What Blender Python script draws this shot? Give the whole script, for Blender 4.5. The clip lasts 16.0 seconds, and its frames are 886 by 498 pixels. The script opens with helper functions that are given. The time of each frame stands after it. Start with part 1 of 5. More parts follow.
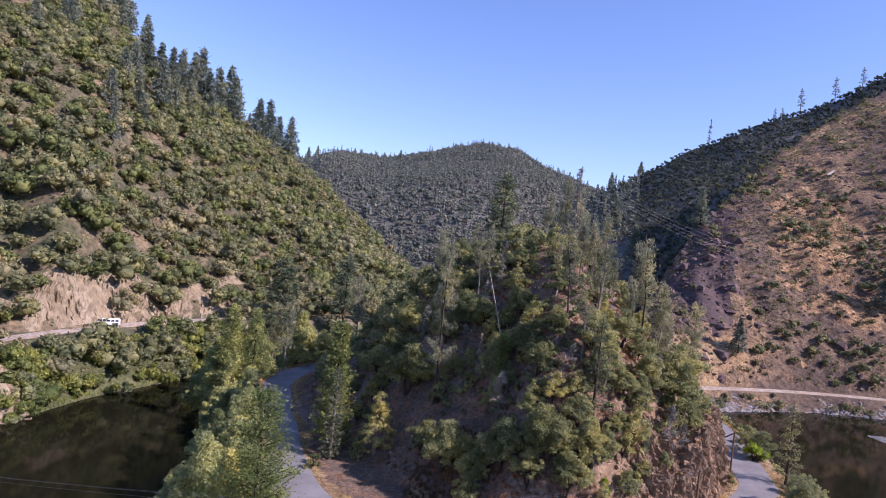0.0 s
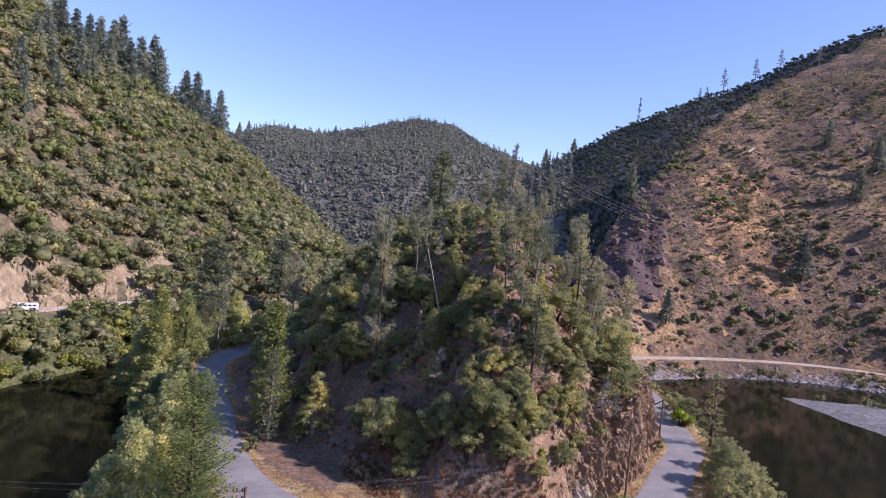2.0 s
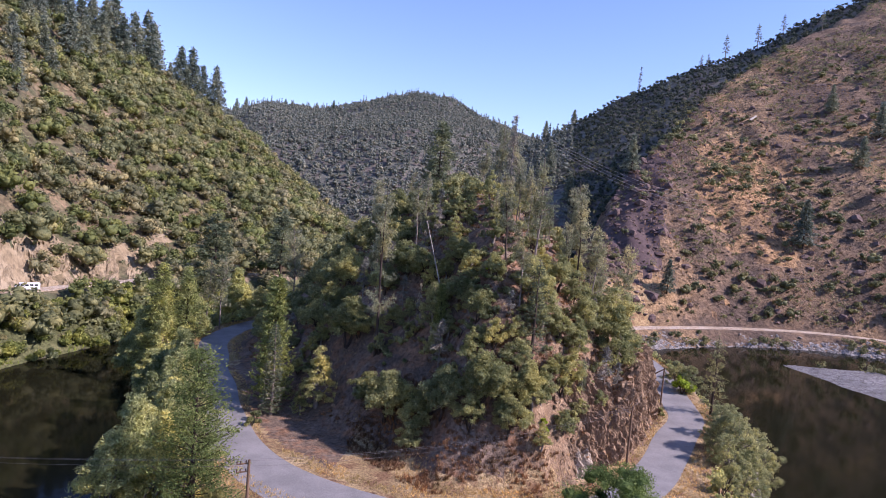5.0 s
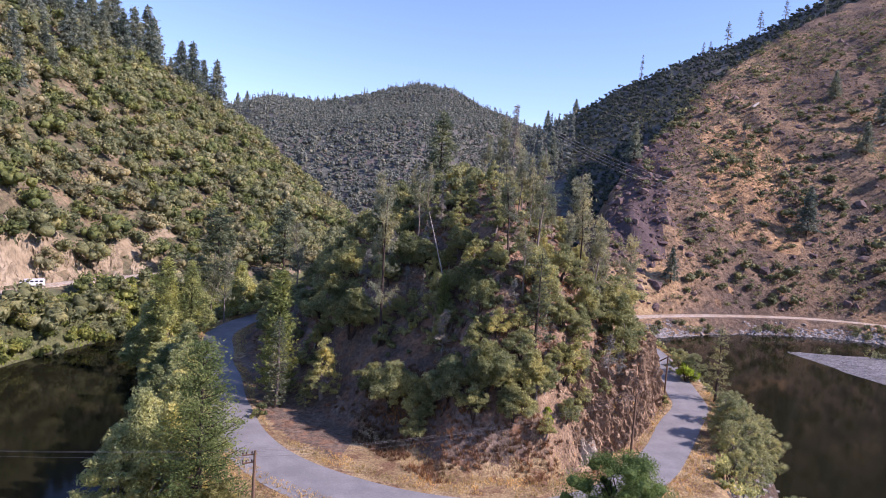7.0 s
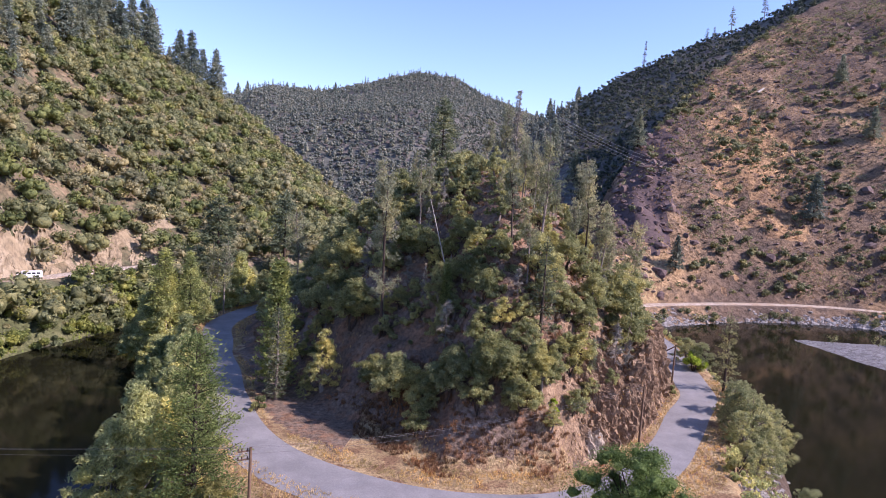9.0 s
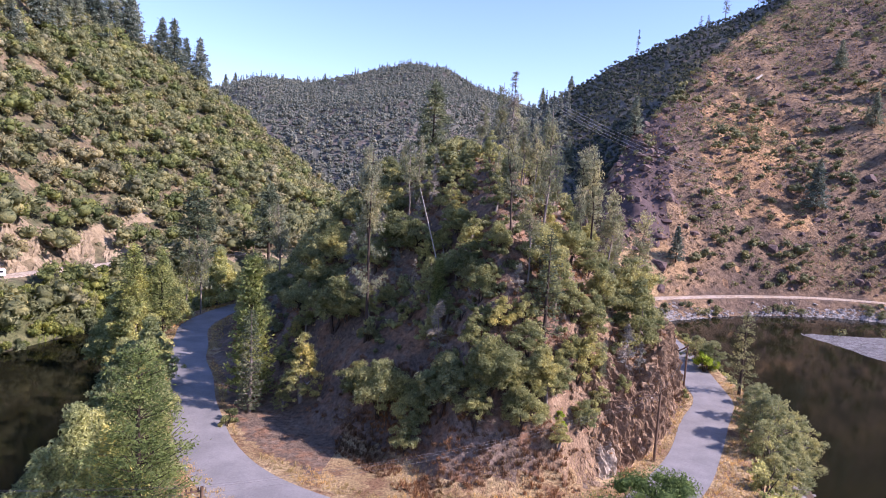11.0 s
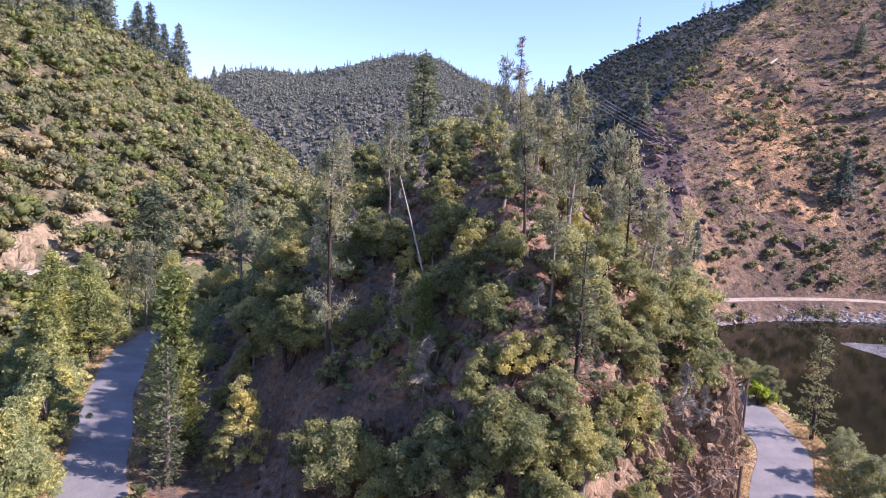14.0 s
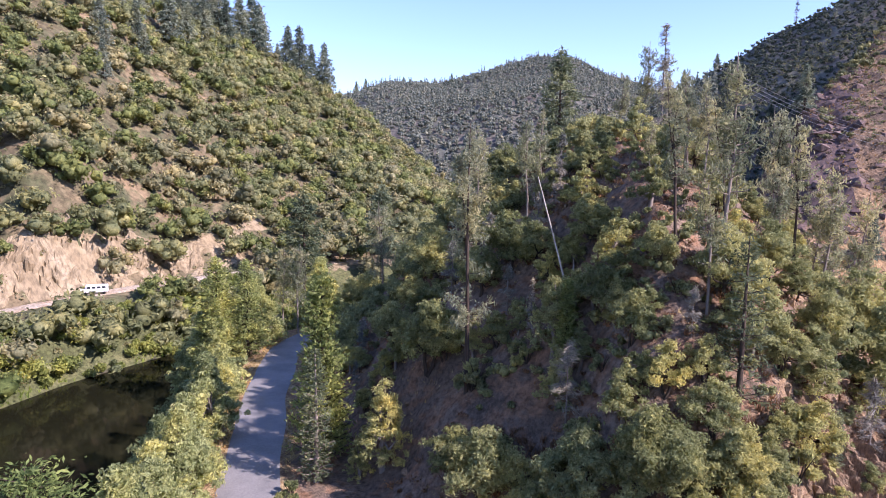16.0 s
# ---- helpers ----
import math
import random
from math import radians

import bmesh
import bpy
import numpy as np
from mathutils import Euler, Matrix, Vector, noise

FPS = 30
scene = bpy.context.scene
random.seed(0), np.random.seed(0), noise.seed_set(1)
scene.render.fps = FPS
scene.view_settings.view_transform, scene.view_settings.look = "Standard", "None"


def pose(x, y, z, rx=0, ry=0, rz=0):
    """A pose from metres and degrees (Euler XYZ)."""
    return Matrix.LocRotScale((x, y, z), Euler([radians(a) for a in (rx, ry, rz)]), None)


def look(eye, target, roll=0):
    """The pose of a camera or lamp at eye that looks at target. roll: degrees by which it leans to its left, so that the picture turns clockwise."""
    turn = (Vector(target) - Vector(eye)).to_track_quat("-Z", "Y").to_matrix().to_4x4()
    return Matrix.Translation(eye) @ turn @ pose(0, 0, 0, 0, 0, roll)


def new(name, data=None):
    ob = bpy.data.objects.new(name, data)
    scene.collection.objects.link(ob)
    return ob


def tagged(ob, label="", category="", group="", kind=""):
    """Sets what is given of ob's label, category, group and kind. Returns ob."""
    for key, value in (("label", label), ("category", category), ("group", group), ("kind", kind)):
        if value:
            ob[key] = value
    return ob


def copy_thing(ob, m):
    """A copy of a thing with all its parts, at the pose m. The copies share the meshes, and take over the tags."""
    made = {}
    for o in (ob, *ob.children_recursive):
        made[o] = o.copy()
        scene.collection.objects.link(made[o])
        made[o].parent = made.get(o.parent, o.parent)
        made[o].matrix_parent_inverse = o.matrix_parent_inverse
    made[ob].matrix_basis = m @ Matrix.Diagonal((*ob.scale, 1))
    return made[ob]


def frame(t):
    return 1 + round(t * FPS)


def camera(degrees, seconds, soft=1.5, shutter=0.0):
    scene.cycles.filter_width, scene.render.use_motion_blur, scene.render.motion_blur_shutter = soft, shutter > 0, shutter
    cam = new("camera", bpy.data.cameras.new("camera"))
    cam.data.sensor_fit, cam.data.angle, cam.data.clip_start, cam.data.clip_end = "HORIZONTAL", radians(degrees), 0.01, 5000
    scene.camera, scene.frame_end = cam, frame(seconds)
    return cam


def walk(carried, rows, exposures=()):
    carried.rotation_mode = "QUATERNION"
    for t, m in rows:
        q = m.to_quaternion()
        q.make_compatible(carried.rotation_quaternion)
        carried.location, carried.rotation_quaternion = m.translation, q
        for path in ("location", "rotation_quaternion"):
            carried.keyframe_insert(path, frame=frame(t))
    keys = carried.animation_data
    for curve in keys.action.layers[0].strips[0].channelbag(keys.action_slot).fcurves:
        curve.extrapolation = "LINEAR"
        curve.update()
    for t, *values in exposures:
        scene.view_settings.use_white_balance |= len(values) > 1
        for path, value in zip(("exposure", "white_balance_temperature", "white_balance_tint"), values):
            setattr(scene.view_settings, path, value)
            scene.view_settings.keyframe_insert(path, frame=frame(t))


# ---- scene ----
cam = camera(69.2, 16.0, 0.95)
PATH = [
    (0, (1.209, -4.0, 39.104), (0.76, -2.051, 39.09), 6.3),
    (0.5, (1.0, -3.473, 39.021), (0.699, -1.496, 38.999), 6.4),
    (1, (0.936, -3.279, 39.017), (0.667, -1.298, 38.98), 6.2),
    (1.5, (0.988, -3.2, 39.072), (0.732, -1.217, 39.018), 6.0),
    (2, (0.952, -3.251, 39.109), (0.702, -1.268, 39.044), 5.8),
    (2.5, (0.845, -3.293, 39.125), (0.599, -1.309, 39.048), 5.7),
    (3, (0.84, -3.283, 39.12), (0.597, -1.3, 39.028), 5.5),
    (3.5, (0.92, -3.18, 39.055), (0.678, -1.198, 38.947), 5.3),
    (4, (1.036, -3.055, 38.993), (0.792, -1.074, 38.871), 5.1),
    (4.5, (1.103, -2.937, 38.912), (0.859, -0.957, 38.779), 5.0),
    (5, (1.208, -2.833, 38.833), (0.962, -0.854, 38.688), 4.9),
    (7.5, (1.353, -2.899, 38.594), (1.098, -0.923, 38.417), 4.0),
    (8, (1.354, -2.619, 38.512), (1.097, -0.645, 38.327), 3.9),
    (8.5, (1.276, -1.618, 38.366), (1.016, 0.355, 38.171), 3.8),
    (11, (-0.146, 10.274, 37.339), (-0.379, 12.247, 37.114), 3.4),
    (11.5, (-0.399, 14.412, 37.107), (-0.625, 16.385, 36.876), 3.3),
    (12, (-0.777, 18.897, 36.865), (-1.0, 20.871, 36.628), 3.3),
    (12.5, (-1.294, 23.591, 36.688), (-1.517, 25.563, 36.445), 3.3),
    (13, (-1.787, 28.193, 36.49), (-2.008, 30.166, 36.246), 3.2),
    (13.5, (-2.183, 32.517, 36.351), (-2.402, 34.49, 36.107), 3.2),
    (14, (-2.469, 35.981, 36.243), (-2.688, 37.954, 36.002), 3.1),
    (14.5, (-2.55, 37.747, 36.124), (-2.768, 39.72, 35.882), 3.0),
    (15, (-2.504, 38.275, 36.021), (-2.716, 40.249, 35.78), 3.0),
    (15.5, (-2.698, 38.182, 36.006), (-3.038, 40.137, 35.762), 2.3),
    (16, (-3.037, 37.705, 36.016), (-3.669, 39.587, 35.772), 0.8),
]
walk(cam, [(t, look(eye, target, roll)) for t, eye, target, roll in PATH],
     [(0, 0.40, 5800, 39), (2, 0.42, 5870, 38), (5, 0.52, 5900, 38), (8, 0.61, 5920, 38), (11, 0.83, 5870, 40), (14.5, 0.96, 5880, 40), (16, 0.97, 5920, 36)])

# ---- world, sun, exposure ----
SUN_AZ, SUN_EL = 96.5, 36.5
world = bpy.data.worlds.new("sky")
scene.world = world
world.use_nodes = True
wn = world.node_tree
sky = wn.nodes.new("ShaderNodeTexSky")
sky.sky_type, sky.sun_disc = "NISHITA", False
sky.sun_elevation, sky.sun_rotation = radians(SUN_EL), radians(SUN_AZ)
sky.air_density, sky.dust_density, sky.ozone_density, sky.altitude = 1.0, 0.2, 4.0, 300
background = wn.nodes["Background"]
wn.links.new(sky.outputs[0], background.inputs[0])
background.inputs[1].default_value = 0.15
sun = new("sun", bpy.data.lights.new("sun", "SUN"))
sun.data.energy, sun.data.angle, sun.data.color = 5.0, radians(0.53), (1.0, 0.92, 0.79)
sun_way = Vector((math.sin(radians(SUN_AZ)) * math.cos(radians(SUN_EL)), math.cos(radians(SUN_AZ)) * math.cos(radians(SUN_EL)), math.sin(radians(SUN_EL))))
sun.matrix_world = look(sun_way * 300, (0, 0, 0))

# ---- the shape of the land ----
# TERRAIN BEGIN
WATER = -9.0
_lat = np.random.RandomState(7).rand(256, 256)


def vnoise(x, y):
    xi, yi = np.floor(x).astype(int), np.floor(y).astype(int)
    fx, fy = x - xi, y - yi
    fx, fy = fx * fx * (3 - 2 * fx), fy * fy * (3 - 2 * fy)
    a, b = _lat[xi % 256, yi % 256], _lat[(xi + 1) % 256, yi % 256]
    c, e = _lat[xi % 256, (yi + 1) % 256], _lat[(xi + 1) % 256, (yi + 1) % 256]
    return (a + (b - a) * fx) * (1 - fy) + (c + (e - c) * fx) * fy


def fbm(x, y, size, octaves=4):
    total, amp = 0, 0.5
    for k in range(octaves):
        f = 2 ** k / size
        total = total + amp * (2 * vnoise(x * f + 17.3 * k + 91, y * f + 5.1 * k + 37) - 1)
        amp *= 0.5
    return total


def smooth(x):
    x = np.clip(x, 0, 1)
    return x * x * (3 - 2 * x)


def along(x, y, line):
    """Distance from a polyline."""
    best = np.full(np.shape(x), 1e9)
    for (ax, ay), (bx, by) in zip(line[:-1], line[1:]):
        k = np.clip(((x - ax) * (bx - ax) + (y - ay) * (by - ay)) / ((bx - ax) ** 2 + (by - ay) ** 2), 0, 1)
        best = np.minimum(best, np.hypot(x - ax - k * (bx - ax), y - ay - k * (by - ay)))
    return best


def inside(x, y, ring):
    """Signed distance from a closed outline, positive inside."""
    line = ring + ring[:1]
    odd = np.zeros(np.shape(x), bool)
    for (ax, ay), (bx, by) in zip(line[:-1], line[1:]):
        cross = (ay > y) != (by > y)
        odd ^= cross & (x < ax + (y - ay) * (bx - ax) / (by - ay + 1e-9))
    return np.where(odd, 1, -1) * along(x, y, line)


ROAD = [(-50, 226), (-64, 200), (-73, 172), (-74, 158), (-72, 146), (-61, 123), (-53.5, 110), (-46, 97.5), (-38, 85.5), (-26, 76), (-10, 71), (5, 73), (15, 80.5),
        (22, 90.5), (27, 102), (31.2, 113), (35.4, 124), (36.2, 132), (36.8, 150), (36.6, 170), (33, 196), (32, 222), (40, 246), (56, 261), (93, 281), (128, 292), (157, 290), (200, 270), (240, 235)]
BENCH = [(-42, -120), (-42, 60), (-49, 86), (-57, 103), (-67, 122), (-79, 139), (-82, 160), (-76, 190), (-60, 235), (-10, 275), (36, 272), (60, 285), (50, 256), (41, 240),
         (38, 222), (38, 196), (41, 172), (42.5, 150), (43, 130), (40, 115), (35, 101), (30, 86), (30, 60), (44, 20), (44, -120)]
FOOT = [(-8, 80), (-18, 88), (-28, 95), (-40, 107), (-51, 121), (-64, 142), (-69.5, 158), (-67, 178), (-44, 214), (0, 222), (24, 200), (31, 172), (31.5, 150), (31, 133), (30, 124),
        (26.5, 114), (21.5, 102), (16, 93), (8, 83.5)]


def ground(x, y):
    az, d = np.degrees(np.arctan2(x, y)), np.hypot(x, y)
    rough = fbm(x, y, 90, 4) * 9 + fbm(x + 400, y, 22, 3) * 2.5
    z = np.full(np.shape(x), -13.0) + fbm(x, y, 15, 2)
    # the hillside over the river, with its shelf road and cut bank
    d0 = np.interp(az, [-180, -120, -90, -60, -46, -38, -30, -24, -17, -10], [150, 150, 112, 122, 158, 184, 208, 226, 250, 300])
    dr = np.interp(az, [-180, -60, -42, -38.8, -35, -31, -27, -24, -20.6, -17, -13], [480, 420, 455, 480, 500, 530, 560, 560, 540, 500, 480])
    zr = np.interp(az, [-180, -110, -60, -42, -38.8, -35, -31, -27, -24, -20.6, -17, -12, -8], [60, 70, 185, 160, 138, 123, 109, 95, 75, 45, 20, -4, -30])
    u = d - d0 + fbm(x, y, 30, 3) * 5
    cut = smooth((az + 48) / 4) * smooth((-30 - az) / 4) * np.clip(0.7 + fbm(x, y, 34, 3) * 1.0, 0, 1.0)
    zl = -13 + 17.5 * smooth((u + 6) / 32) + (17 * cut + 3) * smooth((u - 35) / 13)
    s = np.clip((d - d0 - 46) / (dr - d0 - 46), 0, 1)
    foot = 4.5 + 17 * cut + 3
    zl = np.where(s > 0, foot + (zr - foot) * s ** 0.92 + rough * np.minimum(1, s * 5) * np.minimum(1, (1 - s) * 4 + 0.25), zl)
    zl = zl - np.maximum(d - dr, 0) * 0.45
    z = np.where(az < -6, np.maximum(z, zl), z)
    # the burnt slope with its spur, beyond the far road
    d0 = np.interp(az, [0, 5, 8, 12, 18.5, 24, 29, 40, 60, 90, 130, 180], [240, 240, 250, 269, 304, 326, 336, 310, 250, 200, 160, 150])
    dr = np.interp(az, [0, 7.2, 9.1, 11.9, 15.4, 19.5, 25, 40, 70, 120, 180], [330, 370, 400, 450, 545, 640, 720, 760, 620, 500, 480])
    zr = np.interp(az, [0, 4, 7.2, 9.1, 11.9, 15.4, 19.5, 25, 40, 70, 120, 180], [-20, 5, 50, 71, 100, 150, 203, 262, 300, 190, 90, 60])
    u = d - d0
    zs = np.where(u < -8, -4 + (u + 8) * 0.33, -4.0)
    s = np.clip((u - 1) / (dr - d0), 0, 1)
    zs = zs + (zr + 4) * s ** 0.9 + np.minimum(1, s * 6) * (rough * 0.8 + 7 * np.abs(fbm(x * 1.0 + y * 0.3, y * 0.25, 42, 4)) + 6 * np.abs(fbm(x * 2.6 + y * 0.5, y * 0.8, 42, 4)) - 3)
    zs = zs - np.maximum(d - dr, 0) * 0.6
    z = np.where(az > 2, np.maximum(z, zs), z)
    # the ridge behind the spur
    zb = np.interp(az, [-14, -6, -2.2, 0, 2.6, 7.1, 11.4, 15.6, 19.4, 25, 40, 70], [-60, 50, 110, 132, 154, 198, 232, 254, 284, 320, 330, 150])
    zk = zb * np.clip((d - 480) / 400, 0, 1) ** 0.85 - np.maximum(d - 880, 0) * 0.5 + rough * 0.8 - 6
    z = np.where((az > -14) & (d > 470), np.maximum(z, zk), z)
    # the far wooded mountain that closes the valley
    zf = np.interp(az, [-60, -40, -26, -22.9, -18.1, -13.3, -10.4, -7.4, -4.8, -2.2, 0, 6, 20, 60], [60, 120, 180, 205, 208, 236, 252, 248, 218, 196, 180, 150, 120, 60])
    zf = zf * np.clip((d - 560) / 760, 0, 1) ** 0.8 - np.maximum(d - 1320, 0) * 0.35 + (rough * 1.1 + fbm(x, y, 210, 3) * 26 * np.clip((d - 620) / 300, 0, 1)) * np.clip((1500 - d) / 400, 0.2, 1) - 4
    z = np.where((np.abs(az) < 70) & (d > 540), np.maximum(z, zf), z)
    z = np.maximum(z, np.where(d > 1900, 30 + rough, -20))
    # gravel bar in the reservoir
    bar = inside(x, y, [(97, 240), (104, 223), (112, 200), (121, 170), (160, 150), (230, 170), (220, 235), (150, 246), (120, 243)]) + fbm(x, y, 17, 3) * 5
    z = np.maximum(z, np.minimum(WATER - 0.9 + 0.13 * np.clip(bar + 7, 0, 20), WATER + 1.6) + fbm(x, y, 6, 2) * 0.15 - np.where(bar < -6, 5, 0))
    # the point of land with the road round it
    s = inside(x, y, BENCH) + fbm(x, y, 9, 3) * 1.5
    top = 1.0 - 5.0 * smooth((y - 165) / 85) * smooth((x + 20) / 40) - 1.5 * smooth((y - 100) / 70) * smooth((-40 - x) / 20)
    zp = np.where(s > 0, top, top + s * 1.15)
    z = np.maximum(z, zp)
    # the knoll
    s = np.maximum(inside(x, y, FOOT) + fbm(x, y, 12, 3) * 2.0, 0)
    k = 20.5 + 8 * smooth((4 - x) / 34) + 5 * smooth((y - 185) / 25)
    crest = 45.5 - 0.2 * np.maximum(x - 0, 0) - 0.25 * np.maximum(-28 - x, 0)
    rise = crest * (1 - np.exp(-(s / k) ** 1.3))
    rise = np.maximum(rise, 9.5 * smooth(s / 3.2) * smooth((x - 13) / 9) * smooth((140 - y) / 10))
    crag = np.minimum(1, s / 3) * smooth((x + 2) / 14) * smooth((150 - y) / 15) * smooth((16 - s) / 8)
    z = np.where(s > 0, np.maximum(z, top + rise + np.minimum(1, s / 8) * (fbm(x, y, 14, 4) * 2.6 + fbm(x, y, 4, 2) * 0.7) + crag * (1.2 + 3.5 * np.abs(fbm(x * 1.3, y * 1.3, 5, 4)))), z)
    # the roadbed
    a = along(x, y, ROAD)
    bed = np.where(y > 240, -4.0, top)
    return z + (np.where(x > 150, z, bed) - z) * smooth((7.2 - a) / 3.2)
# TERRAIN END

# ---- materials ----
def shader(name, rough=0.9):
    m = bpy.data.materials.new(name)
    m.use_nodes = True
    t = m.node_tree
    b = t.nodes["Principled BSDF"]
    b.inputs["Roughness"].default_value = rough
    b.inputs["Specular IOR Level"].default_value = 0.25
    return m, t, b


def ramp(t, source, stops):
    r = t.nodes.new("ShaderNodeValToRGB")
    r.color_ramp.elements[0].position, r.color_ramp.elements[0].color = stops[0][0], (*stops[0][1], 1)
    r.color_ramp.elements[1].position, r.color_ramp.elements[1].color = stops[-1][0], (*stops[-1][1], 1)
    for p, c in stops[1:-1]:
        r.color_ramp.elements.new(p).color = (*c, 1)
    t.links.new(source, r.inputs[0])
    return r.outputs[0]


def noisy(t, coord, scale, detail=6, rough=0.6, stretch=None):
    n = t.nodes.new("ShaderNodeTexNoise")
    n.inputs["Scale"].default_value, n.inputs["Detail"].default_value, n.inputs["Roughness"].default_value = scale, detail, rough
    if stretch:
        q = t.nodes.new("ShaderNodeMapping")
        q.inputs["Scale"].default_value = stretch
        t.links.new(coord, q.inputs[0])
        coord = q.outputs[0]
    t.links.new(coord, n.inputs["Vector"])
    return n.outputs[0]


def blend(t, factor, a, b, kind="MIX"):
    n = t.nodes.new("ShaderNodeMix")
    n.data_type, n.blend_type = "RGBA", kind
    if isinstance(factor, float):
        n.inputs[0].default_value = factor
    else:
        t.links.new(factor, n.inputs[0])
    for socket, v in ((n.inputs[6], a), (n.inputs[7], b)):
        if isinstance(v, tuple):
            socket.default_value = (*v, 1)
        else:
            t.links.new(v, socket)
    return n.outputs[2]


def relief(t, b, height, strength, distance):
    n = t.nodes.new("ShaderNodeBump")
    n.inputs["Strength"].default_value, n.inputs["Distance"].default_value = strength, distance
    t.links.new(height, n.inputs["Height"])
    t.links.new(n.outputs[0], b.inputs["Normal"])


def place(t):
    return t.nodes.new("ShaderNodeNewGeometry").outputs["Position"]


def soil(name, low, mid, high, patch, size=0.06, fine=1.1, rough=0.95, stretch=None, bump=0.8, depth=0.5):
    """Bare ground: three tones of earth over two scales, with patches of another cover."""
    m, t, b = shader(name, rough)
    p = place(t)
    broad = noisy(t, p, size, 5, 0.6, stretch)
    grain = noisy(t, p, fine, 8, 0.7)
    c = ramp(t, broad, [(0.32, low), (0.5, mid), (0.68, high)])
    c = blend(t, ramp(t, noisy(t, p, size * 3.3, 6, 0.65), [(0.47, (0, 0, 0)), (0.6, (1, 1, 1))]), c, patch)
    c = blend(t, 1.0, c, ramp(t, grain, [(0.35, (0.42, 0.42, 0.42)), (0.62, (1.25, 1.25, 1.25))]), "MULTIPLY")
    t.links.new(c, b.inputs["Base Color"])
    relief(t, b, grain, bump, depth)
    return m


def rock(name, dark, mid, light, size=0.5):
    m, t, b = shader(name, 0.85)
    p = place(t)
    n1, n2 = noisy(t, p, size, 8, 0.65), noisy(t, p, size * 6, 8, 0.7, (1, 1, 0.3))
    c = ramp(t, n1, [(0.3, dark), (0.5, mid), (0.7, light)])
    c = blend(t, ramp(t, n2, [(0.38, (0.12, 0.12, 0.12)), (0.56, (1, 1, 1))]), (0.03, 0.025, 0.02), c)
    info = t.nodes.new("ShaderNodeNewGeometry").outputs["Random Per Island"]
    c = blend(t, 0.45, c, ramp(t, info, [(0, dark), (0.5, mid), (1, light)]))
    t.links.new(c, b.inputs["Base Color"])
    relief(t, b, n2, 0.9, 0.3)
    return m


def leafy(name, dark, mid, light, thin=0.35, rough=0.6):
    """Foliage: tone by leaf and by plant, with light coming through the leaves."""
    m, t, b = shader(name, rough)
    g = t.nodes.new("ShaderNodeNewGeometry").outputs["Random Per Island"]
    o = t.nodes.new("ShaderNodeObjectInfo").outputs["Random"]
    patch = noisy(t, place(t), 0.16, 2, 0.5)
    c = ramp(t, g, [(0.0, dark), (0.55, mid), (1.0, light)])
    c = blend(t, 1.0, c, ramp(t, o, [(0.0, (0.68, 0.72, 0.68)), (0.5, (1, 1, 1)), (1.0, (1.2, 1.13, 0.98))]), "MULTIPLY")
    c = blend(t, 1.0, c, ramp(t, patch, [(0.36, (0.62, 0.68, 0.66)), (0.5, (0.95, 0.97, 0.95)), (0.64, (1.3, 1.2, 1.0))]), "MULTIPLY")
    fine = noisy(t, place(t), 2.2, 5, 0.75)
    c = blend(t, 1.0, c, ramp(t, fine, [(0.34, (0.82, 0.86, 0.8)), (0.5, (1.34, 1.34, 1.3)), (0.64, (1.8, 1.74, 1.6))]), "MULTIPLY")
    relief(t, b, fine, 0.6, 0.6)
    t.links.new(c, b.inputs["Base Color"])
    tr = t.nodes.new("ShaderNodeBsdfTranslucent")
    t.links.new(c, tr.inputs[0])
    mix = t.nodes.new("ShaderNodeMixShader")
    mix.inputs[0].default_value = thin
    t.links.new(b.outputs[0], mix.inputs[1])
    t.links.new(tr.outputs[0], mix.inputs[2])
    t.links.new(mix.outputs[0], t.nodes["Material Output"].inputs[0])
    return m


SLOPE = soil("hillside_earth", (0.10, 0.09, 0.05), (0.155, 0.125, 0.072), (0.29, 0.205, 0.118), (0.085, 0.09, 0.045), 0.03, 0.5)
BURNT = soil("burnt_hillside", (0.135, 0.096, 0.07), (0.25, 0.168, 0.102), (0.47, 0.308, 0.152), (0.13, 0.095, 0.07), 0.024, 0.45, stretch=(1, 0.5, 1), bump=1.0, depth=2.0)
LITTER = soil("leaf_litter", (0.118, 0.086, 0.062), (0.19, 0.138, 0.098), (0.285, 0.208, 0.148), (0.26, 0.148, 0.085), 0.12, 1.6)
STRAW = soil("dry_grass_ground", (0.30, 0.21, 0.10), (0.42, 0.30, 0.15), (0.52, 0.39, 0.21), (0.24, 0.14, 0.075), 0.15, 3.0)
GRAVEL = soil("river_gravel", (0.17, 0.165, 0.16), (0.24, 0.235, 0.23), (0.31, 0.30, 0.29), (0.15, 0.14, 0.13), 0.2, 2.5, 0.9)
# greyed to go with the haze painted into the far leaves
HAZEWOODED = soil("haze_greyed_hillside", (0.085, 0.092, 0.078), (0.118, 0.123, 0.1), (0.155, 0.152, 0.125), (0.15, 0.128, 0.108), 0.012, 0.2)
SHOREGRASS = soil("shore_grass_ground", (0.075, 0.085, 0.036), (0.118, 0.125, 0.053), (0.17, 0.165, 0.076), (0.09, 0.1, 0.04), 0.15, 1.5)
BED = soil("river_bed", (0.05, 0.05, 0.03), (0.08, 0.07, 0.045), (0.10, 0.09, 0.06), (0.05, 0.05, 0.03), 0.1, 1.0)
CUT = rock("cut_bank_rock", (0.22, 0.163, 0.092), (0.35, 0.276, 0.17), (0.51, 0.435, 0.31), 0.14)
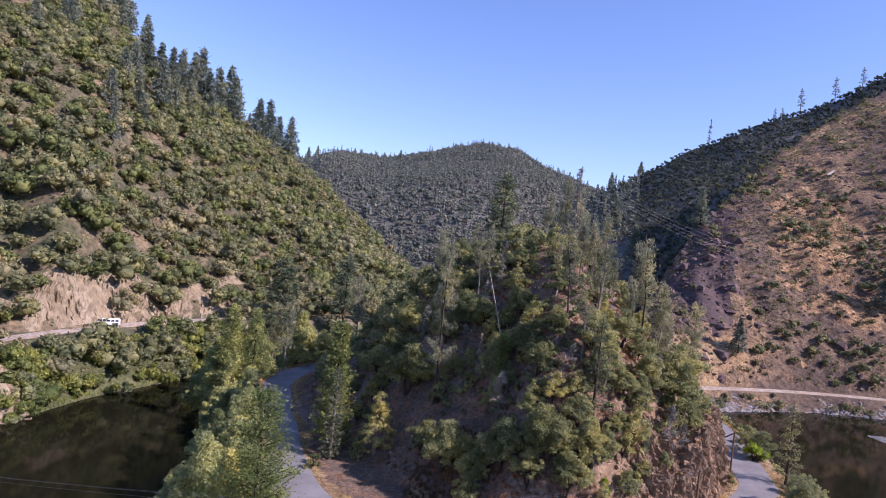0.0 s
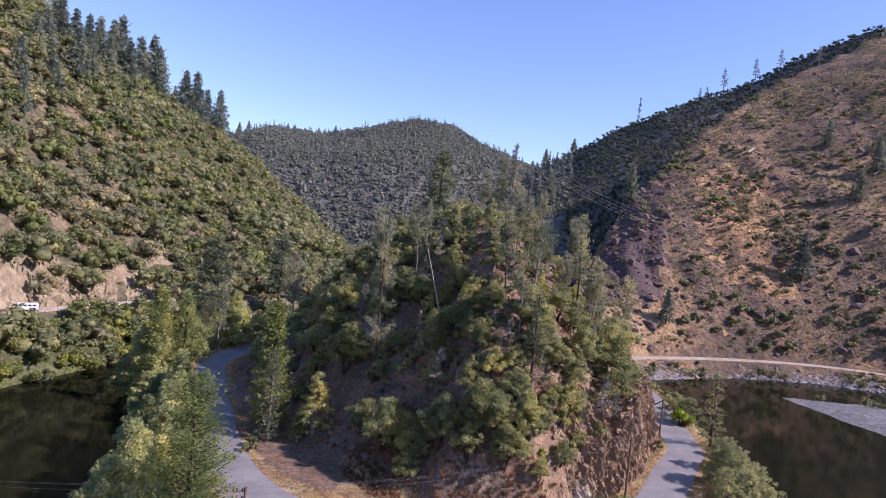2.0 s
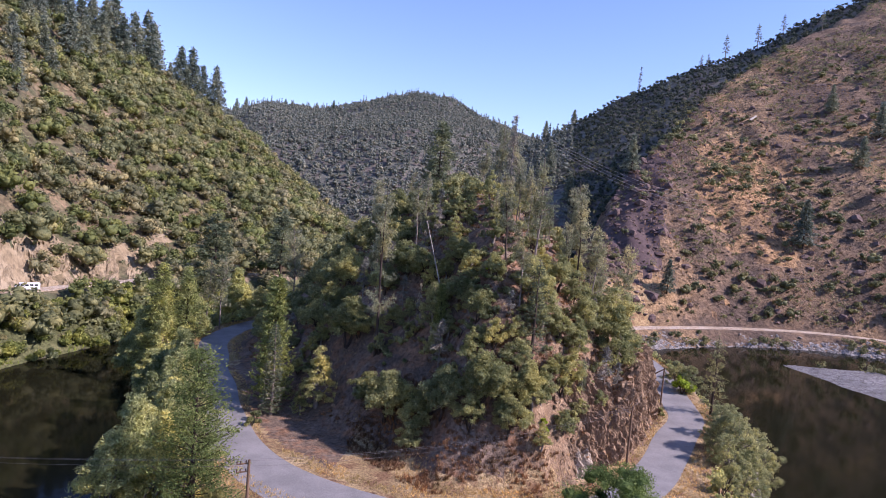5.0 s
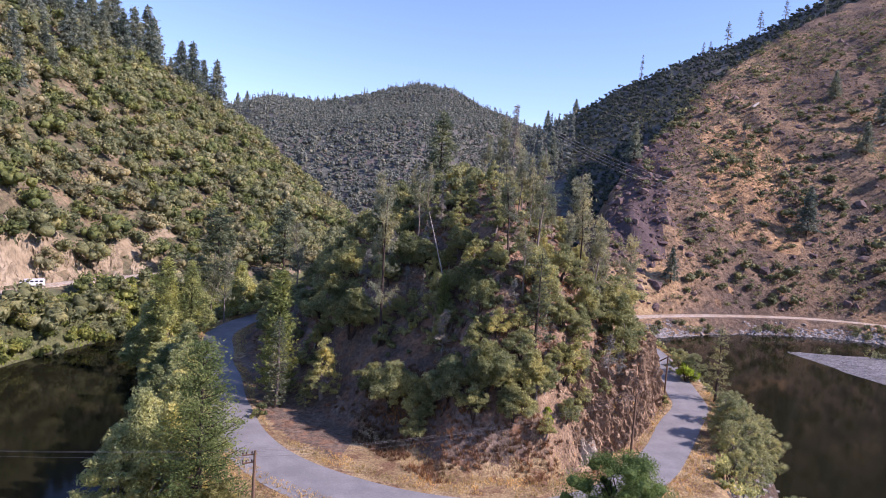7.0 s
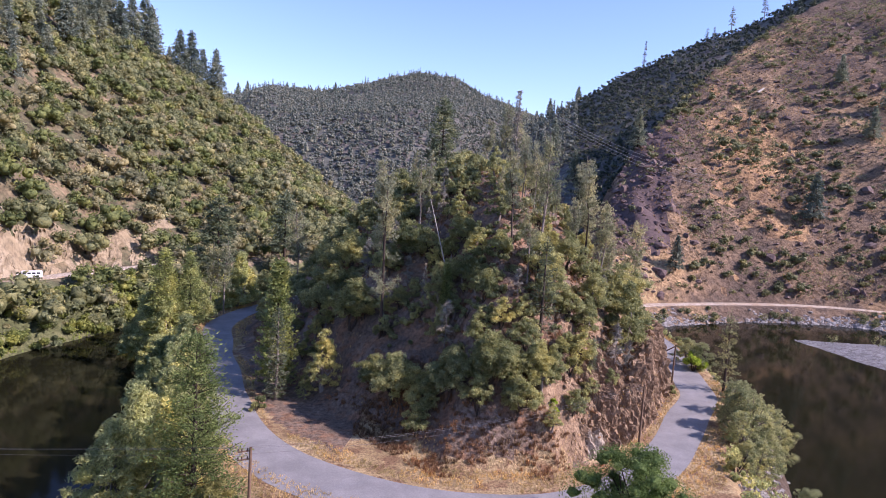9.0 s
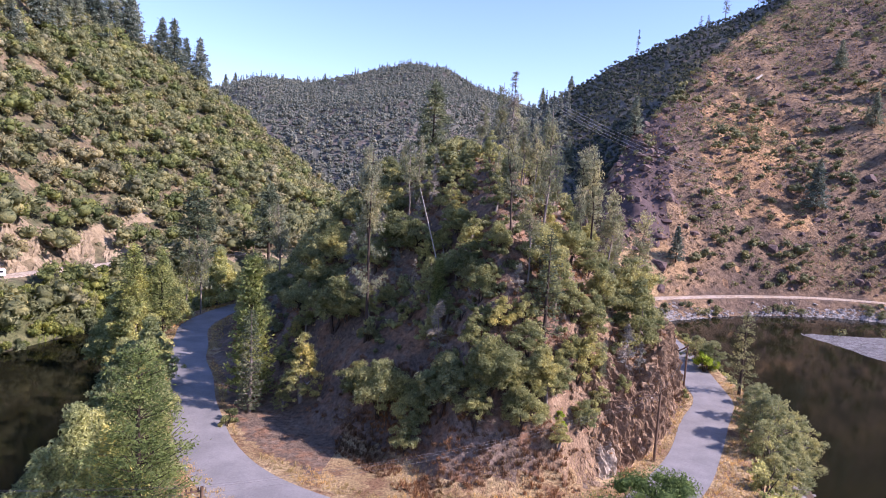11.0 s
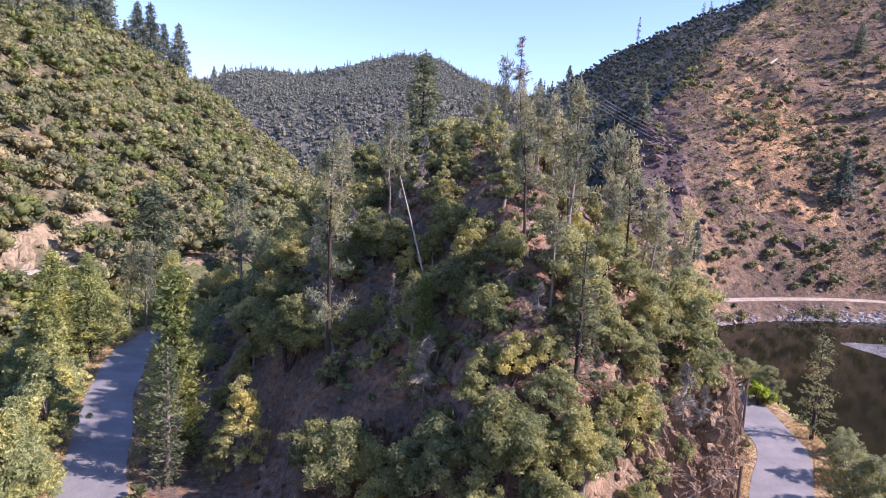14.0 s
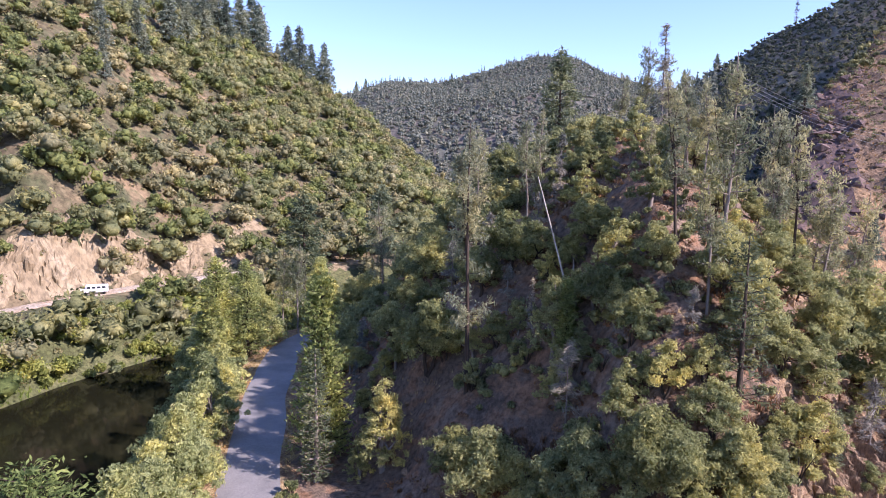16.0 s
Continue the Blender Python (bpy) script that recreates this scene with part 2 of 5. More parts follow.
CRAG = rock("crag_rock", (0.14, 0.09, 0.056), (0.38, 0.25, 0.145), (0.66, 0.49, 0.3), 0.9)
SPUR = rock("spur_rock", (0.07, 0.048, 0.047), (0.125, 0.085, 0.078), (0.20, 0.14, 0.115), 0.12)
GOLD = soil("golden_slope_grass", (0.30, 0.185, 0.09), (0.45, 0.275, 0.135), (0.58, 0.375, 0.185), (0.22, 0.14, 0.085), 0.05, 0.5, stretch=(1, 0.5, 1), bump=1.0, depth=2.0)
PALE = rock("pale_rock", (0.42, 0.34, 0.24), (0.52, 0.43, 0.32), (0.60, 0.52, 0.42), 0.6)
RIPRAP = rock("riprap_rock", (0.22, 0.20, 0.18), (0.34, 0.32, 0.29), (0.46, 0.43, 0.39), 0.8)

OAK = leafy("oak_leaf", (0.225, 0.232, 0.108), (0.32, 0.325, 0.155), (0.42, 0.418, 0.212), 0.5)
OAKHILL = leafy("oak_hill_leaf", (0.14, 0.151, 0.076), (0.2, 0.21, 0.107), (0.264, 0.267, 0.147), 0.45)
OAKKNOLL = leafy("knoll_oak_leaf", (0.205, 0.208, 0.096), (0.3, 0.3, 0.14), (0.4, 0.388, 0.19), 0.45)
PINE = leafy("pine_needle", (0.12, 0.16, 0.055), (0.2, 0.252, 0.085), (0.29, 0.335, 0.12), 0.45)
YELLOWING = leafy("yellowing_leaf", (0.19, 0.18, 0.075), (0.28, 0.265, 0.108), (0.38, 0.345, 0.145), 0.5)
OAKDARK = leafy("dark_oak_leaf", (0.095, 0.12, 0.05), (0.14, 0.168, 0.066), (0.19, 0.215, 0.088), 0.4)
SAPLING = leafy("sapling_needle", (0.12, 0.14, 0.085), (0.19, 0.21, 0.125), (0.26, 0.28, 0.17), 0.45)
OAKGREY = leafy("grey_oak_leaf", (0.17, 0.158, 0.088), (0.235, 0.222, 0.125), (0.305, 0.285, 0.17), 0.4)
BUSHLEAF = leafy("bush_leaf", (0.14, 0.2, 0.065), (0.21, 0.285, 0.09), (0.29, 0.365, 0.125), 0.5)
BANK = leafy("bank_leaf", (0.24, 0.26, 0.112), (0.365, 0.385, 0.178), (0.48, 0.49, 0.255), 0.5)
BANKPINE = leafy("bank_pine_needle", (0.19, 0.22, 0.08), (0.31, 0.34, 0.125), (0.42, 0.43, 0.18), 0.5)
LIME = leafy("lime_leaf", (0.24, 0.32, 0.03), (0.36, 0.45, 0.045), (0.48, 0.54, 0.07), 0.5)
FIR = leafy("fir_needle", (0.1, 0.125, 0.08), (0.16, 0.19, 0.12), (0.22, 0.245, 0.155), 0.4)
YOUNG = leafy("young_conifer_needle", (0.2, 0.24, 0.08), (0.31, 0.34, 0.12), (0.41, 0.42, 0.17), 0.5)
GREY = leafy("grey_pine_needle", (0.21, 0.22, 0.135), (0.31, 0.315, 0.205), (0.42, 0.41, 0.285), 0.55)
TWIG = leafy("bare_twig", (0.16, 0.15, 0.135), (0.24, 0.225, 0.205), (0.33, 0.31, 0.285), 0.0, 0.9)
SCRUB = leafy("scrub_leaf", (0.125, 0.128, 0.062), (0.18, 0.182, 0.09), (0.25, 0.242, 0.125), 0.3)
WILLOW = leafy("willow_leaf", (0.22, 0.235, 0.115), (0.32, 0.33, 0.175), (0.42, 0.425, 0.24), 0.5)
# dark green scrub, darkened further to paint in the ridge's shade
SHADEDSCRUB = leafy("shade_darkened_chaparral", (0.045, 0.057, 0.045), (0.068, 0.082, 0.062), (0.10, 0.11, 0.083), 0.2)
# distance haze is put into this leaf colour: greyer and bluer
HAZELEAF = leafy("haze_tinted_far_leaf", (0.095, 0.113, 0.1), (0.145, 0.162, 0.143), (0.205, 0.213, 0.185), 0.3)
BURNTLEAF = leafy("burnt_brush", (0.11, 0.08, 0.065), (0.185, 0.135, 0.10), (0.29, 0.21, 0.145), 0.2, 0.9)
RIDGELEAF = leafy("ridge_needle", (0.115, 0.145, 0.122), (0.17, 0.2, 0.168), (0.24, 0.262, 0.22), 0.3)
HAY = leafy("dry_grass_blade", (0.30, 0.21, 0.09), (0.44, 0.32, 0.15), (0.56, 0.44, 0.23), 0.3, 0.8)


def wood(name, a, b_, scale=3.0):
    m, t, b = shader(name, 0.9)
    n = noisy(t, place(t), scale, 6, 0.65, (1, 1, 0.2))
    t.links.new(ramp(t, n, [(0.35, a), (0.65, b_)]), b.inputs["Base Color"])
    relief(t, b, n, 0.7, 0.05)
    return m


BARK = wood("dark_bark", (0.035, 0.026, 0.02), (0.085, 0.062, 0.045))
PALEBARK = wood("weathered_bark", (0.16, 0.13, 0.105), (0.30, 0.255, 0.21))
GREYBARK = wood("grey_bark", (0.09, 0.08, 0.072), (0.2, 0.18, 0.16))
BLEACHED = wood("bleached_wood", (0.34, 0.30, 0.25), (0.50, 0.46, 0.39))
POLE = wood("pole_wood", (0.10, 0.065, 0.04), (0.20, 0.13, 0.085), 5.0)

m, t, b = shader("asphalt", 0.85)
p = place(t)
c = ramp(t, noisy(t, p, 0.25, 5, 0.6), [(0.35, (0.205, 0.198, 0.19)), (0.65, (0.275, 0.264, 0.252))])
c = blend(t, 1.0, c, ramp(t, noisy(t, p, 6.0, 6, 0.7), [(0.3, (0.75, 0.75, 0.75)), (0.7, (1.1, 1.1, 1.1))]), "MULTIPLY")
t.links.new(c, b.inputs["Base Color"])
relief(t, b, noisy(t, p, 20, 3), 0.3, 0.02)
ASPHALT = m
m, t, b = shader("water", 0.06)
b.inputs["Base Color"].default_value = (0.011, 0.011, 0.0055, 1)
b.inputs["IOR"].default_value = 1.33
b.inputs["Specular IOR Level"].default_value = 0.13
relief(t, b, noisy(t, place(t), 0.7, 4, 0.55, (1, 0.5, 1)), 0.05, 0.12)
LAKE = m


def plain(name, colour, rough=0.5, metal=0.0):
    m, t, b = shader(name, rough)
    n = noisy(t, place(t), 8, 4)
    t.links.new(blend(t, 1.0, colour, ramp(t, n, [(0.3, (0.85, 0.85, 0.85)), (0.7, (1, 1, 1))]), "MULTIPLY"), b.inputs["Base Color"])
    b.inputs["Metallic"].default_value = metal
    return m


# ---- mesh helpers ----
def mesh_of(name, verts, faces, mats, index=None, flat=True):
    """A mesh from arrays; faces is (n, 3) or (n, 4)."""
    verts, faces = np.asarray(verts, np.float32), np.asarray(faces, np.int32)
    me = bpy.data.meshes.new(name)
    n, k = faces.shape
    me.vertices.add(len(verts))
    me.vertices.foreach_set("co", verts.ravel())
    me.loops.add(n * k)
    me.loops.foreach_set("vertex_index", faces.ravel())
    me.polygons.add(n)
    me.polygons.foreach_set("loop_start", np.arange(0, n * k, k, dtype=np.int32))
    if index is not None:
        me.polygons.foreach_set("material_index", np.asarray(index, np.int32))
    me.polygons.foreach_set("use_smooth", np.full(n, not flat))
    for q in mats:
        me.materials.append(q)
    me.update(calc_edges=True)
    return me


def part(name, me, parent, label=""):
    ob = new(name, me)
    ob.parent = parent
    if label:
        ob["label"] = label
    return ob


def tube(path, radii, sides=7):
    """A tapered limb along a path: vertices and quads."""
    path = np.asarray(path, float)
    verts, faces = [], []
    for i, (q, r) in enumerate(zip(path, radii)):
        way = path[min(i + 1, len(path) - 1)] - path[max(i - 1, 0)]
        way = way / (np.linalg.norm(way) + 1e-9)
        side = np.cross(way, (0.31, 0.95, 0.05))
        side /= np.linalg.norm(side) + 1e-9
        up = np.cross(way, side)
        for k in range(sides):
            a = 2 * math.pi * k / sides
            verts.append(q + r * (math.cos(a) * side + math.sin(a) * up))
    for i in range(len(path) - 1):
        for k in range(sides):
            j = (k + 1) % sides
            faces.append((i * sides + k, i * sides + j, (i + 1) * sides + j, (i + 1) * sides + k))
    return np.array(verts), np.array(faces)


def joined(pieces):
    verts, faces, n = [], [], 0
    for v, f in pieces:
        verts.append(v)
        faces.append(f + n)
        n += len(v)
    return np.concatenate(verts), np.concatenate(faces)


GOLDEN = (1 + 5 ** 0.5) / 2
LUMP_V = np.array([(-1, GOLDEN, 0), (1, GOLDEN, 0), (-1, -GOLDEN, 0), (1, -GOLDEN, 0), (0, -1, GOLDEN), (0, 1, GOLDEN), (0, -1, -GOLDEN), (0, 1, -GOLDEN), (GOLDEN, 0, -1), (GOLDEN, 0, 1), (-GOLDEN, 0, -1), (-GOLDEN, 0, 1)]) / 1.9
LUMP_F = np.array([(0, 11, 5), (0, 5, 1), (0, 1, 7), (0, 7, 10), (0, 10, 11), (1, 5, 9), (5, 11, 4), (11, 10, 2), (10, 7, 6), (7, 1, 8), (3, 9, 4), (3, 4, 2), (3, 2, 6), (3, 6, 8), (3, 8, 9),
                   (4, 9, 5), (2, 4, 11), (6, 2, 10), (8, 6, 7), (9, 8, 1)])


def leaves(centres, size, rng, outward=None, aspect=1.0, lie=0.0, droop=None):
    """Leaf sprays as small folded diamonds round their centres."""
    n = len(centres)
    nor = rng.normal(size=(n, 3))
    nor /= np.linalg.norm(nor, axis=1)[:, None]
    if outward is not None:
        nor = nor * 0.7 + outward
    nor[:, 2] += lie
    nor /= np.linalg.norm(nor, axis=1)[:, None] + 1e-9
    tan = np.cross(nor, rng.normal(size=(n, 3))) if droop is None else droop + rng.normal(size=(n, 3)) * 0.25
    tan /= np.linalg.norm(tan, axis=1)[:, None] + 1e-9
    bit = np.cross(nor, tan)
    bit /= np.linalg.norm(bit, axis=1)[:, None] + 1e-9
    s = (size * rng.uniform(0.5, 1.4, n))[:, None]
    a, b2 = tan * s * aspect, bit * s * 0.62 / max(aspect, 0.6) ** 0.5
    fold = nor * s * 0.22
    v = np.stack([centres - a, centres - b2 + fold, centres + a, centres + b2 + fold], 1).reshape(-1, 3)
    return v, np.arange(4 * n).reshape(n, 4)


def lumps(rng, n, wide, high, base, flat=0.5, small=0.10, large=0.30):
    """Centres and radii of the clumps of a broad crown."""
    c = []
    while len(c) < n:
        q = rng.uniform(-1, 1, 3)
        if 0.25 < np.linalg.norm(q) < 1 and q[2] > -flat:
            c.append((q[0] * wide, q[1] * wide, base + (q[2] + flat) / (1 + flat) * high))
    return np.array(c), rng.uniform(small, large, n) * wide


def clumped(rng, centres, radii, count, size, squash=0.75):
    """Leaves over the outsides of clumps, thicker on top."""
    which = rng.choice(len(centres), count, p=radii ** 2 / (radii ** 2).sum())
    out = rng.normal(size=(count, 3))
    out[:, 2] = out[:, 2] * 0.9 + 0.35
    out /= np.linalg.norm(out, axis=1)[:, None]
    r = radii[which] * (0.35 + 0.95 * rng.rand(count) ** 0.7)
    p = centres[which] + out * r[:, None] * (1, 1, squash)
    v, q = leaves(p, size, rng, out * 0.75, 1.5)
    n = len(centres)
    body = centres[:, None] + LUMP_V * rng.uniform(0.35, 0.75, (n, 12, 1)) * radii[:, None, None] * (1, 1, squash)
    f = (LUMP_F[None] + 12 * np.arange(n)[:, None, None]).reshape(-1, 3) + len(v)
    return np.concatenate([v, body.reshape(-1, 3)]), np.concatenate([q[:, :3], q[:, [0, 2, 3]], f])


def oak_meshes(seed, high, wide, leaf, mat, bark, count=2200, stems=1, clumps=15, low=0.26, spread=0.82, point=0.5, small=0.10, large=0.30):
    rng = np.random.RandomState(seed)
    c, r = lumps(rng, clumps, wide * spread, high * (0.92 - low), high * low, 0.5, small, large)
    c[:, :2] *= (1.08 - point * np.clip((c[:, 2:] / high - 0.95 + 0.8 * point) / 0.45, 0, 1)) * rng.uniform(0.75, 1.2, (clumps, 1))
    limbs = []
    for k in range(stems):
        a = rng.uniform(0, 6.28)
        foot = np.array((0.35 * wide * 0.3 * math.cos(a) * (stems > 1), 0.35 * wide * 0.3 * math.sin(a) * (stems > 1), -0.5))
        fork = np.array((rng.uniform(-0.6, 0.6), rng.uniform(-0.6, 0.6), high * rng.uniform(0.26, 0.36)))
        w = 0.032 * high / stems ** 0.5
        limbs.append(tube([foot, (foot + fork) / 2 + rng.normal(size=3) * 0.15, fork], [w * 1.3, w, w * 0.75]))
        for q in c[k::stems][:7]:
            mid = (fork + q) / 2 + rng.normal(size=3) * 0.3 - (0, 0, 0.3)
            limbs.append(tube([fork, mid, q], [w * 0.6, w * 0.4, w * 0.12], 5))
    return mesh_of("trunk", *joined(limbs), [bark], flat=False), mesh_of("crown", *clumped(rng, c, r, count, leaf), [mat])


def conifer_meshes(seed, high, wide, mat, bark, clear=0.1, tiers=26, per=9, leaf=0.3, gaps=0.1, power=0.8, spray=9, lean=0.0, rise=0.0, loose=0.25):
    """A conifer: straight trunk, whorls of drooping boughs, needles along each bough."""
    rng = np.random.RandomState(seed)
    w = 0.014 * high + 0.05
    top = np.array((lean * high, 0, high))
    limbs = [tube([(0, 0, -0.6), top * 0.5 + rng.normal(size=3) * (0.05, 0.05, 0), top], [w * 1.15, w * 0.65, 0.03])]
    pts, ways = [], []
    for i in range(tiers):
        f = clear + (1 - clear) * (i + rng.uniform(-0.3, 0.3)) / tiers
        if f > 0.985:
            continue
        reach = wide * (1 - (f - clear) / (1 - clear)) ** power * rng.uniform(0.75, 1.1) + 0.12
        turn = rng.uniform(0, 6.28)
        for k in range(per):
            if rng.rand() < gaps:
                continue
            a = turn + 6.28 * k / per + rng.uniform(-0.25, 0.25)
            r = reach * rng.uniform(0.6, 1.12)
            start = top * f
            dirn = np.array((math.cos(a), math.sin(a), rng.uniform(-0.35, 0.1) + rise))
            tip = start + dirn * r + (0, 0, 0.12 * r)
            if r > 0.8:
                limbs.append(tube([start, start + dirn * r * 0.55, tip], [0.02 + 0.012 * r, 0.02 + 0.006 * r, 0.01], 4))
            n = max(3, int(spray * r / wide + 3))
            q = rng.uniform(0.25, 1.0, n) ** 0.75
            pts.append(start + dirn * (r * q)[:, None] + rng.normal(size=(n, 3)) * 0.10 * wide * (0.5 + q[:, None] * 0.5) * (1, 1, 0.6))
            ways.append(np.repeat(dirn[None] + (0, 0, -0.15), n, 0))
    pts.append(top + rng.normal(size=(8, 3)) * (0.1, 0.1, 0.4) - (0, 0, 0.3))
    ways.append(np.repeat(np.array([[0, 0, 1.0]]), 8, 0))
    pts, ways = np.concatenate(pts), np.concatenate(ways)
    return mesh_of("trunk", *joined(limbs), [bark], flat=False), mesh_of("crown", *leaves(pts, leaf, rng, None, 1.5, 0.7 - rise, ways + rng.normal(size=ways.shape) * loose), [mat])


def grey_pine_meshes(seed, high, wide, mat, bark, count=1500, bare=0.3, lean=0.06):
    """A sparse, see-through pine with a forked, slightly leaning stem."""
    rng = np.random.RandomState(seed)
    lean_way = np.array((math.cos(seed), math.sin(seed), 0)) * lean * high
    w = 0.007 * high + 0.05
    fork = np.array((0, 0, high * 0.5)) + lean_way * 0.5
    limbs, ends, spots = [tube([(0, 0, -0.6), fork * 0.5 + rng.normal(size=3) * 0.1, fork], [w * 1.15, w * 0.9, w * 0.7])], [], []
    for k in range(2):
        tip = np.array((rng.uniform(-1, 1) * wide * 0.4, rng.uniform(-1, 1) * wide * 0.4, high * (1.0 - 0.13 * k))) + lean_way
        limbs.append(tube([fork, (fork + tip) / 2 + rng.normal(size=3) * 0.2, tip], [w * 0.65, w * 0.4, 0.03]))
        ends.append(tip)
    for i in range(60):
        f = rng.uniform(bare, 1.0)
        a = rng.uniform(0, 6.28)
        stem = fork * (f / 0.5) if f < 0.5 else fork + (ends[i % 2] - fork) * ((f - 0.5) / 0.5)
        r = wide * (1.05 - 0.75 * f) * rng.uniform(0.5, 1.1)
        tip = stem + np.array((math.cos(a) * r, math.sin(a) * r, r * rng.uniform(0.1, 0.7)))
        limbs.append(tube([stem, (stem + tip) / 2 - (0, 0, 0.1 * r), tip], [0.05, 0.035, 0.012], 4))
        spots += [tip, (stem + tip * 2) / 3, (stem + tip) / 2]
    spots = np.array(spots)
    p = spots[rng.randint(len(spots), size=count)] + rng.normal(size=(count, 3)) * 0.085 * wide
    up = np.repeat(np.array([[0.0, 0.0, 0.8]]), count, 0)
    return mesh_of("trunk", *joined(limbs), [bark], flat=False), mesh_of("crown", *leaves(p, 0.14, rng, None, 2.1, 0.0, up + rng.normal(size=(count, 3)) * 0.8), [mat])


def snag_meshes(seed, high, wide, bark, twig, clear=0.15, boughs=60):
    """A dead conifer: stem with bare, drooping boughs and grey twigs."""
    rng = np.random.RandomState(seed)
    w = 0.006 * high + 0.04
    limbs = [tube([(0, 0, -0.6), (0.1, 0.05, high * 0.5), (0.05, -0.1, high)], [w * 1.15, w * 0.7, 0.04])]
    pts, ways = [], []
    for i in range(boughs):
        f = rng.uniform(clear, 0.99)
        a = rng.uniform(0, 6.28)
        r = wide * (1.1 - 0.85 * f) * rng.uniform(0.4, 1.1)
        q = np.array((0.05, 0, high * f))
        tip = q + (math.cos(a) * r, math.sin(a) * r, -r * rng.uniform(-0.2, 0.5))
        limbs.append(tube([q, (q + tip) / 2 + (0, 0, 0.12 * r), tip], [0.045, 0.03, 0.01], 4))
        for s in rng.uniform(0.25, 1, 24):
            pts.append(q + (tip - q) * s + rng.normal(size=3) * 0.15)
            ways.append((math.cos(a), math.sin(a), rng.uniform(-0.9, 0.4)))
    return mesh_of("trunk", *joined(limbs), [bark], flat=False), mesh_of("bare_crown", *leaves(np.array(pts), 0.085, rng, None, 5.0, 0, np.array(ways)), [twig])


def shrub_mesh(seed, high, wide, mat, leaf=0.22, count=700, clumps=9):
    rng = np.random.RandomState(seed)
    c, r = lumps(rng, clumps, wide * 0.65, high * 0.6, high * 0.12)
    return mesh_of("foliage", *clumped(rng, c, r * 1.05, count, leaf), [mat])


def stems_mesh(seed, high, wide, bark, n=5):
    rng = np.random.RandomState(seed)
    limbs = []
    for k in range(n):
        a = 6.28 * k / n
        limbs.append(tube([(0, 0, -0.3), (math.cos(a) * wide * 0.2, math.sin(a) * wide * 0.2, high * 0.35), (math.cos(a) * wide * 0.45, math.sin(a) * wide * 0.45, high * 0.75)], [0.07, 0.05, 0.015], 4))
    return mesh_of("stem_cluster", *joined(limbs), [bark], flat=False)


def boulders(rng, places, sizes, squash=0.7):
    """Angular stones, each a cut lump of twenty faces."""
    n = len(places)
    v = LUMP_V[None] * rng.uniform(0.6, 1.25, (n, 12, 1)) * rng.uniform(0.6, 1.4, (n, 1, 3)) * (1, 1, squash)
    a = rng.uniform(0, 6.28, n)
    ca, sa = np.cos(a)[:, None], np.sin(a)[:, None]
    v = np.stack([v[..., 0] * ca - v[..., 1] * sa, v[..., 0] * sa + v[..., 1] * ca, v[..., 2]], -1)
    v = v * np.asarray(sizes)[:, None, None] + np.asarray(places)[:, None]
    return v.reshape(-1, 3), (LUMP_F[None] + 12 * np.arange(n)[:, None, None]).reshape(-1, 3)


# ---- the land ----
def spaced(knots):
    """Grid lines: (from, to, step) stretches joined."""
    return np.unique(np.concatenate([np.linspace(a, b, max(2, int(round((b - a) / s)) + 1)) for a, b, s in knots]))


gx = spaced([(-3000, -1200, 150), (-1200, -420, 22), (-420, -195, 6), (-195, -90, 2.4), (-90, 50, 0.9), (50, 150, 2.5), (150, 480, 4.5), (480, 1200, 22), (1200, 3000, 150)])
gy = spaced([(-1500, -300, 120), (-300, 0, 25), (0, 66, 4), (66, 180, 0.9), (180, 310, 3), (310, 620, 4.5), (620, 1400, 14), (1400, 3400, 120)])
GX, GY = np.meshgrid(gx, gy)
GZ = ground(GX, GY)
nx, ny = len(gx), len(gy)
ids = np.arange(nx * ny).reshape(ny, nx)
quads = np.stack([ids[:-1, :-1], ids[:-1, 1:], ids[1:, 1:], ids[1:, :-1]], -1).reshape(-1, 4)
cx, cy, cz = [(q[:-1, :-1] + q[1:, 1:]).ravel() / 2 for q in (GX, GY, GZ)]
steep = np.maximum(np.abs(np.diff(GZ, axis=1))[:-1].ravel() / np.diff(GX, axis=1)[:-1].ravel(), np.abs(np.diff(GZ, axis=0))[:, :-1].ravel() / np.diff(GY, axis=0)[:, :-1].ravel())
caz, cd = np.degrees(np.arctan2(cx, cy)), np.hypot(cx, cy)
wob = fbm(cx, cy, 8, 3)
cover = np.zeros(len(cx), int)
cover[caz > 1] = 1
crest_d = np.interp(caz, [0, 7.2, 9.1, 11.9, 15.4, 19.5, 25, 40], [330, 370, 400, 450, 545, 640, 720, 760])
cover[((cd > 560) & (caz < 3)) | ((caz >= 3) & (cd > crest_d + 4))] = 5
rough_edge = fbm(cx, cy, 22, 3)
cover[(cz > 0) & (np.exp(-((caz - 16.8 - (420 - cd) * 0.02) / 3.4) ** 2 - ((cd - 405) / 75) ** 2) + rough_edge * 0.7 > 0.5)] = 10
cover[(cz > 3) & (np.exp(-((caz - 9.8) / 2.6) ** 2 - ((cd - 345) / 60) ** 2) + rough_edge * 0.6 > 0.5)] = 11
on_point = inside(cx, cy, BENCH) + wob * 2 > -2
on_knoll = inside(cx, cy, FOOT) + wob * 3 > 0
cover[on_point] = 3
cover[on_knoll] = 2
road_off = along(cx, cy, ROAD[:22])
cover[on_point & (inside(cx, cy, FOOT) > -14) & (cx < -12) & (cx > -70) & (road_off > 5.2 + wob * 2)] = 2
cover[on_knoll & (steep > 1.15) & (cx > 4)] = 8
